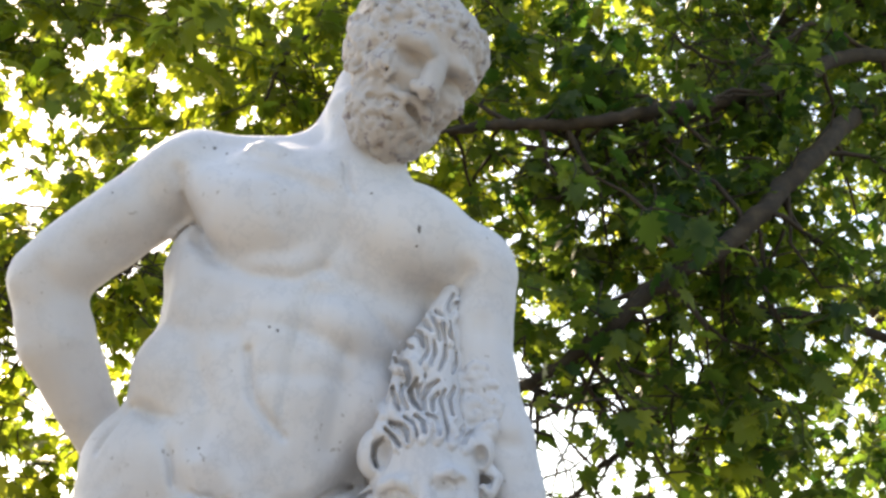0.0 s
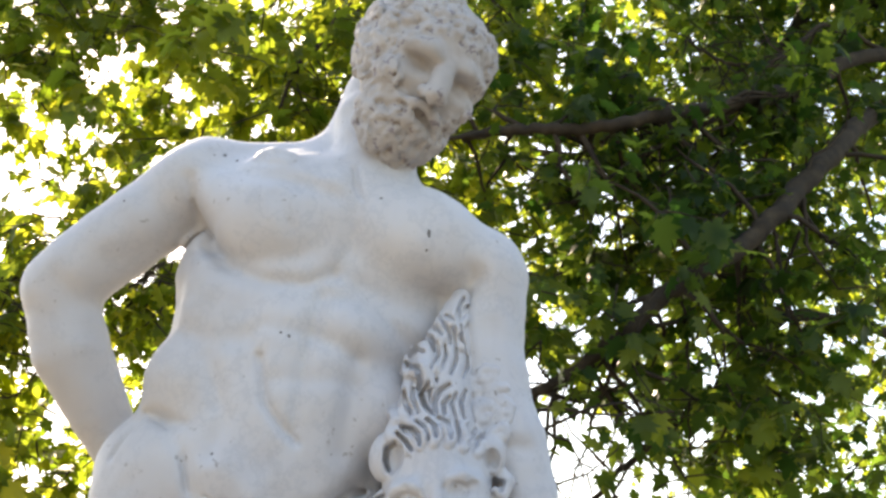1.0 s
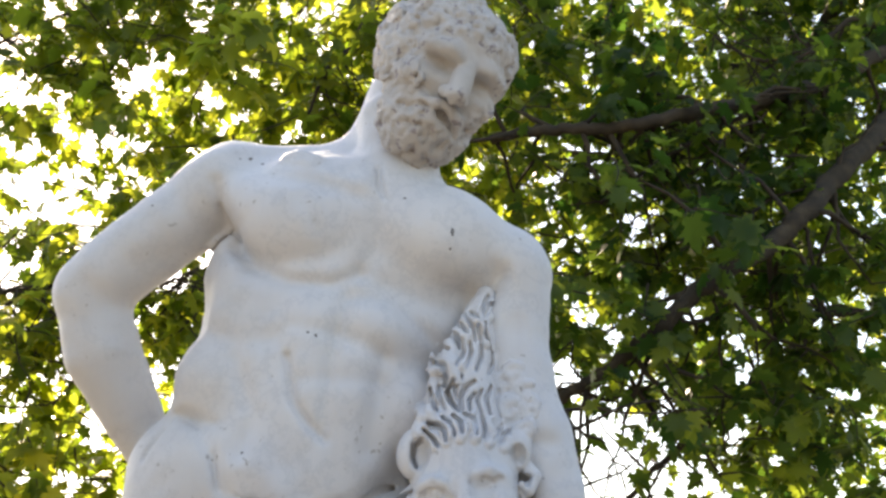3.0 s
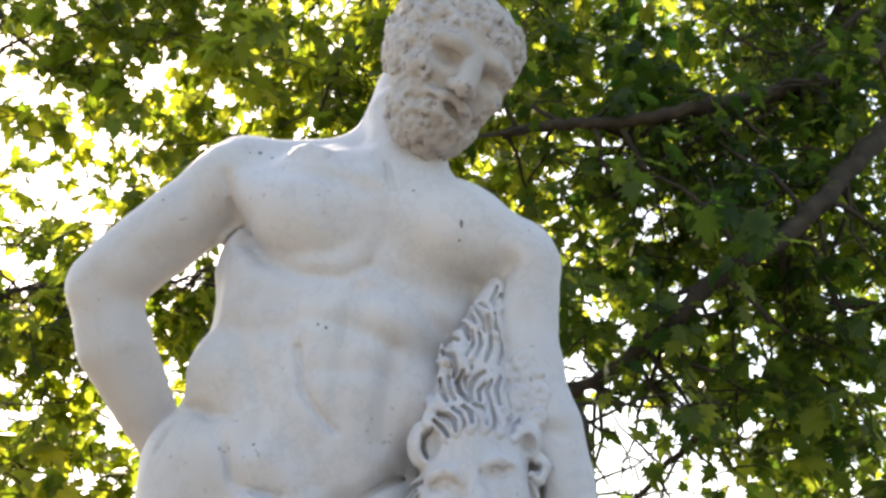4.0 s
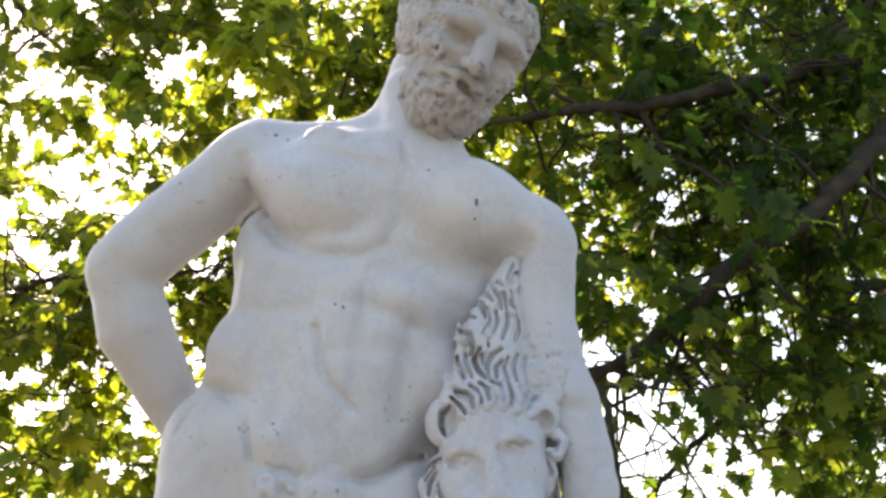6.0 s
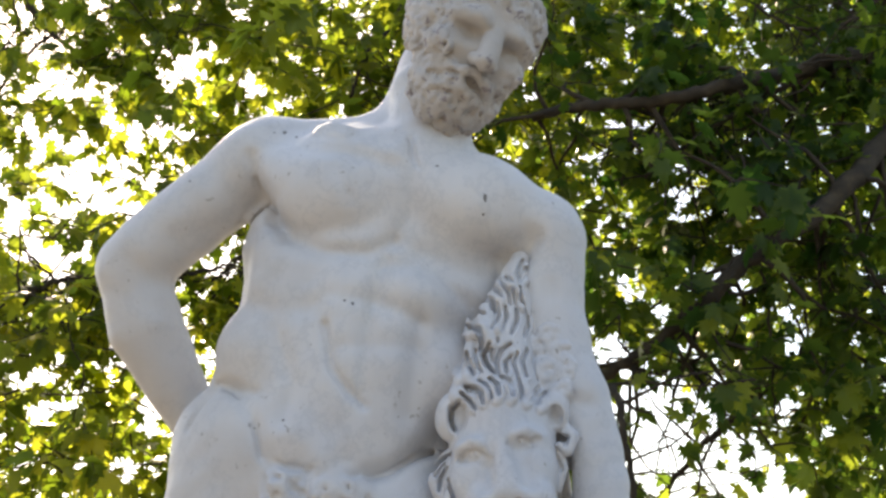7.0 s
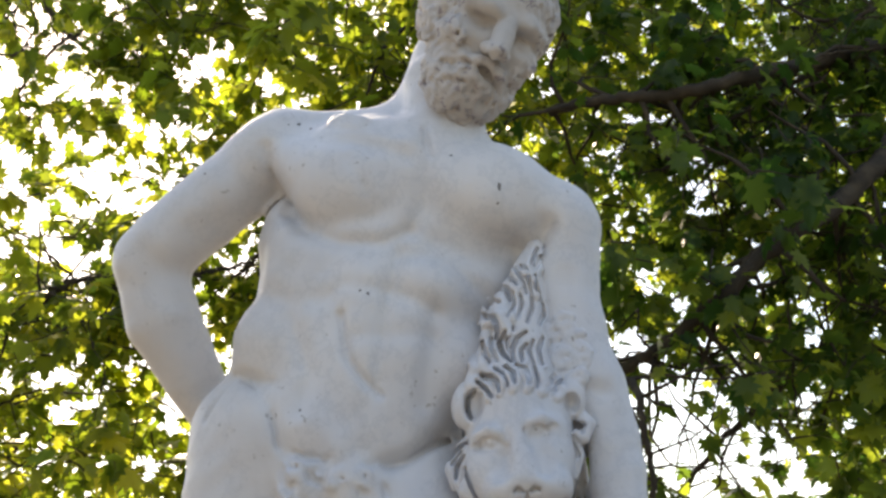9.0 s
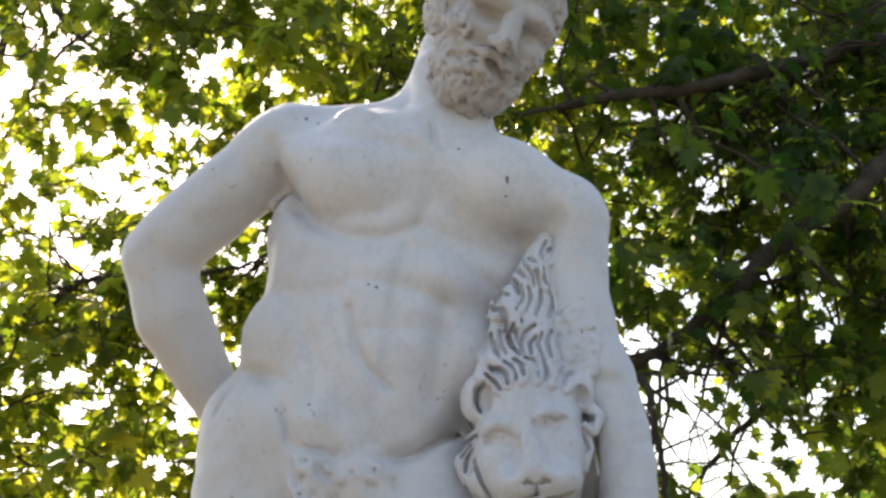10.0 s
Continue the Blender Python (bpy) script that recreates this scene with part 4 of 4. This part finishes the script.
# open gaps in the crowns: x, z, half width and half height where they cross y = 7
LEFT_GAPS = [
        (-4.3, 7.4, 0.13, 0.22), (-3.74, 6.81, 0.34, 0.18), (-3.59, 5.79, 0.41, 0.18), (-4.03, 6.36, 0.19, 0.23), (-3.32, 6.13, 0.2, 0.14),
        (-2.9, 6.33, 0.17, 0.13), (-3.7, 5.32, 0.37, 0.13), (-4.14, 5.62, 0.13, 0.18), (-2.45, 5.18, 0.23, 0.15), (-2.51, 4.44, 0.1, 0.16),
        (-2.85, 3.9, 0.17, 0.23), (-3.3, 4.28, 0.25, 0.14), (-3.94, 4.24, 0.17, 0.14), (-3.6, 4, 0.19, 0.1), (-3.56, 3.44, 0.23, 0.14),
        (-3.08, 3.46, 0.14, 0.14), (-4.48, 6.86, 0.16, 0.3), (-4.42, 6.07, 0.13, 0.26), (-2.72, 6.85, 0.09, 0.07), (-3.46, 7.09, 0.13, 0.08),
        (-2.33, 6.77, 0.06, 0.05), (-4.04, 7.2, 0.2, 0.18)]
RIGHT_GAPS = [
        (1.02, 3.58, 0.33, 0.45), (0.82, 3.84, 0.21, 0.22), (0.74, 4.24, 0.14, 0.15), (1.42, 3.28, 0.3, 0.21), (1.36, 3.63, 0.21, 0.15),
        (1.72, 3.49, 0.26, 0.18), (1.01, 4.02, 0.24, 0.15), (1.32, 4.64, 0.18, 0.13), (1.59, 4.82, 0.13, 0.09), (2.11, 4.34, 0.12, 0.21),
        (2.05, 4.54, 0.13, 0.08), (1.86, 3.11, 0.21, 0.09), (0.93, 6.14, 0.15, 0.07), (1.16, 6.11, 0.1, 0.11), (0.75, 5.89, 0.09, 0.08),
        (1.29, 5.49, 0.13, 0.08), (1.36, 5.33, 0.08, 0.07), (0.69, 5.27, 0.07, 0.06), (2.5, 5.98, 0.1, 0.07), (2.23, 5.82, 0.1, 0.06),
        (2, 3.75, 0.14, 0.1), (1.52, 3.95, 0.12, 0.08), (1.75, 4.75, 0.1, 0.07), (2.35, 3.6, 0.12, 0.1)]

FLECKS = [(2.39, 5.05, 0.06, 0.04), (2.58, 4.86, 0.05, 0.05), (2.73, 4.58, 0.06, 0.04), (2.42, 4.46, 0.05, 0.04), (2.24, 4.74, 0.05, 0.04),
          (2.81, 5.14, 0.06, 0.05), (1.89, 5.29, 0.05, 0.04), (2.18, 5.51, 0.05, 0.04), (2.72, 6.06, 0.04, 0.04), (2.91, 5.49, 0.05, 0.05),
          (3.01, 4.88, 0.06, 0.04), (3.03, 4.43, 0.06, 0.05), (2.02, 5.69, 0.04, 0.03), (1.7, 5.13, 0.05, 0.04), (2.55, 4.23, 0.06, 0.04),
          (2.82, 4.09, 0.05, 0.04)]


def dark_tree():
    limbs = []

    def limb(*spec):
        limbs.append((spec[:-2], spec[-2], spec[-1]))

    limb((6.3, 9.35, 7.6), (3.82, 7, 6.97), (2.85, 6.1, 6.29), (2.45, 5.8, 6.04), (2.03, 5.5, 5.81), (1.66, 5.3, 5.66), (1.36, 5.2, 5.55), (1.01, 5.2, 5.5), (0.79, 5.2, 5.5), (0.51, 5.3, 5.54), (0.22, 5.4, 5.52), 0.062, 0.034)
    limb((6.3, 9.3, 8.4), (3.75, 7, 6.52), (2.81, 5.8, 5.52), (2.45, 5.4, 5.11), (2.25, 5.2, 4.86), (2.02, 5.1, 4.64), (1.82, 5, 4.5), (1.57, 5, 4.34), (1.38, 5, 4.18), (1.19, 5, 4.01), (0.98, 5, 3.84), (0.78, 5.1, 3.74), (0.57, 5.2, 3.64), (0.35, 5.3, 3.59), 0.085, 0.03)
    limb((6.6, 9.55, 4.4), (3.07, 7, 4.7), (2.39, 6.4, 4.25), (2.06, 6.1, 3.95), (1.94, 6, 3.88), (1.7, 5.9, 3.69), (1.53, 5.9, 3.56), (1.27, 5.9, 3.34), (1.16, 5.9, 3.23), (0.87, 6, 2.91), 0.045, 0.018)
    limb((2.39, 5.8, 5.96), (2.05, 5.6, 5.78), (1.79, 5.6, 5.64), (1.59, 5.6, 5.54), (1.38, 5.6, 5.41), (1.18, 5.6, 5.27), (0.97, 5.6, 5.12), 0.024, 0.012)
    limb((1.85, 5.7, 5.62), (1.74, 5.7, 5.44), (1.58, 5.7, 5.34), (1.4, 5.7, 5.21), (1.26, 5.7, 5.08), (1.11, 5.7, 4.94), 0.014, 0.008)
    limb((3.82, 7, 6.97), (3.13, 6.4, 6.94), (2.76, 6.2, 6.61), (2.59, 6.1, 6.47), (2.35, 6.1, 6.44), (2.15, 6.1, 6.48), (1.97, 6.2, 6.7), 0.022, 0.012)
    limb((0.88, 5.3, 5.54), (0.86, 5.4, 5.38), (0.86, 5.5, 5.19), (0.81, 5.6, 5.07), 0.012, 0.006)
    limb((1.61, 5.2, 4.44), (1.65, 5.3, 4.17), (1.66, 5.4, 3.75), (1.65, 5.4, 3.41), (1.64, 5.5, 3.09), 0.012, 0.006)
    limb((2.02, 5.9, 3.9), (2.12, 5.9, 3.73), (2.23, 5.9, 3.5), (2.29, 5.8, 3.22), 0.012, 0.007)
    limb((0.56, 4.9, 3.56), (0.64, 4.6, 3.4), (0.66, 4.5, 3.19), (0.68, 4.5, 3), (0.69, 4.5, 2.75), 0.026, 0.018)
    limb((0.77, 5, 3.71), (0.7, 5.1, 3.86), (0.71, 5.2, 4.03), (0.51, 5.3, 3.88), 0.01, 0.005)
    limb((0.69, 5.4, 3.21), (0.86, 5.4, 3.22), (0.95, 5.4, 3.29), (1.06, 5.4, 3.27), 0.006, 0.004)
    limb((2.25, 5.2, 4.86), (2.28, 5.3, 4.59), (2.32, 5.4, 4.32), (2.4, 5.5, 4.04), 0.016, 0.008)
    limb((2.39, 5.8, 5.96), (1.94, 5.8, 5.38), (1.7, 5.7, 5.05), (1.6, 5.7, 4.77), 0.012, 0.006)
    limb((6.3, 9.4, 6.4), (4.1, 8.5, 8.5), (3.14, 8.3, 7.6), (2.18, 7.9, 7.3), 0.12, 0.025)
    limb((6.3, 9.4, 7.4), (4.3, 8.2, 8.9), (1.76, 7.2, 9.35), (-0.68, 6.7, 9.6), 0.14, 0.035)
    boxes = [((0.66, 6.3, 5.6, 6.7, 3.0, 8.9), 150, 0.165), ((0.25, 7.7, 6.6, 9.1, 3.1, 10.6), 330, 0.14),
             ((0.18, 9.7, 9.1, 14.0, 4.7, 13.6), 620, 0.125), ((1.15, 6.6, 6.7, 11.0, 5.7, 11.2), 330, 0.13),
             ((2.2, 6.0, 6.4, 9.4, 2.5, 4.5), 420, 0.17), ((1.9, 5.0, 6.6, 9.0, 6.7, 9.2), 330, 0.14), ((0.3, 1.4, 5.6, 6.6, 4.9, 7.3), 100, 0.155), ((1.15, 2.9, 6.2, 7.4, 4.4, 5.5), 60, 0.18), ((2.2, 6.0, 7.0, 10.0, 6.3, 10.0), 520, 0.135),
             # leaves out of view, added high up to shade the right-hand foliage
             ((-3.1, 7.2, 12.8, 16.5, 13.0, 17.3), 420, 0.25)]
    near = [((0.72, 5, 3.43), 3, 0.165), ((1.06, 5.1, 3.6), 3, 0.165), ((1.34, 5.1, 3.67), 3, 0.165), ((1.49, 5.2, 3.53), 3, 0.165), ((1.33, 5.3, 3.4), 3, 0.165), ((1.16, 5.4, 3.19), 3, 0.165), ((0.78, 5.2, 2.99), 3, 0.165), ((1.59, 5.3, 3.2), 3, 0.165), ((1.72, 5.3, 3.42), 3, 0.165), ((0.88, 5, 3.76), 3, 0.165),
        ((1.39, 4.25, 4.55), 4, 0.228), ((1.19, 4.99, 4.34), 5, 0.168), ((0.48, 5.23, 6.16), 7, 0.156), ((2.32, 5.23, 4.08), 8, 0.156),
        ((0.75, 4.99, 4.06), 7, 0.168)]
    near += [((0.52, 4.9, 4.17), 7, 0.17), ((0.62, 4.9, 4.03), 7, 0.17), ((0.69, 4.9, 4.28), 7, 0.17), ((0.57, 5, 4.43), 7, 0.17)]
    near += [((1.4, 4.8, 4.16), 5, 0.145), ((1.6, 4.8, 4.34), 5, 0.145), ((1.2, 4.8, 4.02), 5, 0.17), ((1.8, 4.8, 4.49), 4, 0.17), ((2.11, 5.6, 3.19), 8, 0.17), ((2.31, 5.6, 3.4), 8, 0.17), ((2.01, 5.6, 2.98), 8, 0.17), ((1.89, 5.6, 3.1), 7, 0.17)]
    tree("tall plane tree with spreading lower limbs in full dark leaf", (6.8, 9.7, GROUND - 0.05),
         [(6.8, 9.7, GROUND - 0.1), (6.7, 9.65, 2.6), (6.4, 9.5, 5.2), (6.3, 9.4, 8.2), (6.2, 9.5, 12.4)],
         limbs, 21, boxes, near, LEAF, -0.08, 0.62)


def sunlit_tree():
    limbs = []

    def limb(*spec):
        limbs.append((spec[:-2], spec[-2], spec[-1]))

    limb((-7.75, 12.1, 3.3), (-4.53, 6, 4.12), (-3.74, 5.4, 4.1), (-3.35, 5.2, 4.22), (-3.08, 5.1, 4.34), (-2.94, 5.1, 4.42), (-2.69, 5.1, 4.44), (-2.48, 5.2, 4.49), (-2.15, 5.4, 4.52), (-1.93, 5.5, 4.6), (-1.82, 5.6, 4.7), 0.028, 0.011)
    limb((-2.94, 5.1, 4.42), (-3.1, 5.1, 4.57), (-3.25, 5.1, 4.7), (-3.48, 5.2, 4.87), 0.012, 0.008)
    limb((-3.24, 5.2, 4.78), (-3.04, 5.2, 4.76), (-2.73, 5.3, 4.76), (-2.53, 5.4, 4.84), 0.008, 0.006)
    limb((-3.83, 6.2, 5.6), (-3.32, 5.4, 5.25), (-3.08, 5.4, 5.3), (-2.88, 5.4, 5.31), (-2.67, 5.4, 5.25), (-2.5, 5.4, 5.17), 0.007, 0.004)
    limb((-4.9, 8, 8.3), (-4.1, 5.8, 6.64), (-3.88, 5.8, 6.5), (-3.75, 5.8, 6.62), (-3.71, 5.8, 6.77), (-3.85, 5.9, 7.18), 0.012, 0.007)
    limb((-4.6, 7.4, 8.3), (-3.65, 5.7, 7.04), (-3.6, 5.7, 6.88), (-3.47, 5.7, 6.58), (-3.32, 5.7, 6.43), (-3.25, 5.7, 6.14), 0.01, 0.005)
    limb((-4.6, 8, 8.4), (-2.71, 5.7, 7.02), (-2.66, 5.7, 6.81), (-2.56, 5.7, 6.54), (-2.39, 5.7, 6.28), (-2.32, 5.8, 6.14), 0.014, 0.006)
    limb((-7.6, 12, 7), (-5, 9.1, 8.4), (-0.9, 6.4, 7.5), (-0.63, 5.6, 6.81), (-0.77, 5.5, 6.34), (-0.93, 5.5, 6.17), (-1.01, 5.5, 5.95), (-1.12, 5.6, 5.74), 0.022, 0.011)
    limb((-1.8, 5.6, 4.71), (-1.94, 5.6, 4.59), (-2.13, 5.6, 4.44), (-2.32, 5.6, 4.29), 0.012, 0.008)
    limb((-3.12, 5.3, 4.24), (-3.08, 5.2, 4.41), (-2.91, 5.3, 4.08), (-2.78, 5.4, 3.94), 0.006, 0.004)
    limb((-4.6, 7.6, 3.95), (-3.63, 5.6, 3.71), (-3.32, 5.6, 3.81), (-3.04, 5.6, 3.76), (-2.73, 5.6, 3.79), (-2.58, 5.6, 3.98), 0.01, 0.006)
    limb((-4.9, 8, 3.8), (-3.77, 5.8, 3.44), (-3.44, 5.8, 3.31), (-3.17, 5.8, 3.42), (-2.94, 5.8, 3.53), 0.012, 0.006)
    limb((-7.7, 12.0, 5.7), (-5.3, 8.4, 8.4), (-4.48, 8.2, 8.0), (-3.83, 7.9, 7.3), 0.06, 0.012)
    limb((-7.7, 12.1, 3.3), (-4.9, 8.4, 3.86), (-3.9, 7.9, 4.04), (-3.2, 7.7, 4.5), 0.06, 0.012)
    boxes = [((-5.7, 0.66, 5.6, 8.2, 3.1, 8.4), 800, 0.17), ((-5.2, -2.0, 5.6, 7.2, 2.9, 4.8), 90, 0.165),
             # first box: a clump out of view, added to keep sun off the statue
             ((-6.3, -4.9, 11.1, 11.9, 11.2, 12.7), 230, 0.22), ((-6.8, 0.9, 8.2, 9.9, 4.7, 9.6), 140, 0.16),
             ((-2.0, 1.15, 7.3, 9.6, 6.2, 9.4), 190, 0.165), ((-0.8, 2.1, 6.9, 9.1, 6.3, 8.6), 110, 0.165)]
    high = [((-1.9, 6.45, 7.04), 11, 0.18), ((-1.27, 6.33, 6.69), 11, 0.18), ((-2.15, 6.57, 6.65), 10, 0.18), ((-1.65, 6.45, 6.47), 11, 0.18),
        ((-1.12, 6.57, 6.31), 10, 0.18), ((-1.46, 6.45, 6.17), 10, 0.168), ((-2.59, 6.69, 7.31), 9, 0.18), ((-0.93, 6.45, 6.99), 10, 0.18),
        ((-1.24, 4.62, 6.04), 8, 0.204), ((-2.55, 4.74, 3.39), 8, 0.18), ((-2.62, 4.74, 3.06), 8, 0.18), ((-2.22, 4.99, 5.61), 6, 0.156)]
    low = [((-3.52, 6.21, 6.24), 5, 0.144), ((-3.19, 6.33, 6.09), 5, 0.144), ((-3.51, 6.21, 5.76), 5, 0.144), ((-3.01, 6.21, 5.6), 5, 0.144),
        ((-2.93, 6.45, 6.33), 5, 0.144), ((-3.46, 6.45, 6.6), 5, 0.156), ((-3.32, 6.33, 5.52), 5, 0.144), ((-3.03, 6.45, 5.94), 4, 0.144),
        ((-2.18, 6.33, 5.03), 9, 0.168), ((-2.02, 6.21, 5.07), 9, 0.168), ((-3.66, 5.72, 4.55), 9, 0.168)]
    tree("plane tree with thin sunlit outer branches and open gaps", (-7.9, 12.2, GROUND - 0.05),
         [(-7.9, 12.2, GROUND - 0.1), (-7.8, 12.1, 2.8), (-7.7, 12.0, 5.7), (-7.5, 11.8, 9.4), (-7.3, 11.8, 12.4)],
         limbs, 47, boxes, high + low, SUNLIT_LEAF, -0.2, 1.0)


def far_tree():
    limbs = [([(9.0, 19.0, 5.0), (6.5, 17.5, 7.2), (4.0, 16.5, 8.0)], 0.10, 0.02),
             ([(8.9, 19.0, 7.0), (5.0, 18.0, 10.0), (0.5, 17.0, 10.6), (-3.0, 16.5, 11.0)], 0.14, 0.02)]
    boxes = [((1.2, 11.5, 15.0, 18.5, 2.6, 8.5), 1000, 0.15), ((1.5, 10.5, 15.0, 18.5, 8.0, 13.5), 520, 0.15), ((-4.5, 1.5, 15.0, 18.0, 8.0, 13.5), 330, 0.15)]
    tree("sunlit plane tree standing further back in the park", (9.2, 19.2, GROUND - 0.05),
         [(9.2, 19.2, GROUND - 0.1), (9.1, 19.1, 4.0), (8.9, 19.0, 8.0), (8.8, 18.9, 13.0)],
         limbs, 63, boxes, [], SUNLIT_LEAF, -0.35, 1.0)


dark_tree()
sunlit_tree()
far_tree()


def build_light_screen():
    """Unseen dark leaf ring added behind and beside the visitor to cut low skylight."""
    rnd = random.Random(77)
    crown = Crown(78)
    for i in range(3800):
        a = rnd.uniform(radians(150), radians(390))
        r = rnd.uniform(13.0, 18.0)
        h = rnd.uniform(0.2, 5.2 + 0.9 * math.sin(a * 9) + 0.5 * math.sin(a * 23 + 1))
        way = Vector((rnd.gauss(0, 1), rnd.gauss(0, 1), rnd.gauss(0, 1))).normalized()
        crown.leaf(Vector((r * math.cos(a), r * math.sin(a), GROUND + h)), way, rnd.uniform(0.5, 0.9))
    shape, tris = leaf_shape()
    m = np.array([[tuple(a), tuple(b), tuple(c), tuple(d)] for a, b, c, d in crown.leaves])
    v = np.einsum("vk,nkc->nvc", shape, m[:, :3]) + m[:, 3][:, None, :]
    f = (tris[None] + (np.arange(len(m)) * len(shape))[:, None, None]).reshape(-1, 3)
    me = bpy.data.meshes.new("woods")
    me.from_pydata(v.reshape(-1, 3).tolist(), [], f.tolist())
    me.materials.append(SCREEN_LEAF)
    tagged(new("woods", me), "unseen dark leaf screen added round the clearing to block low sky light", "trees", kind="stuff")


build_light_screen()
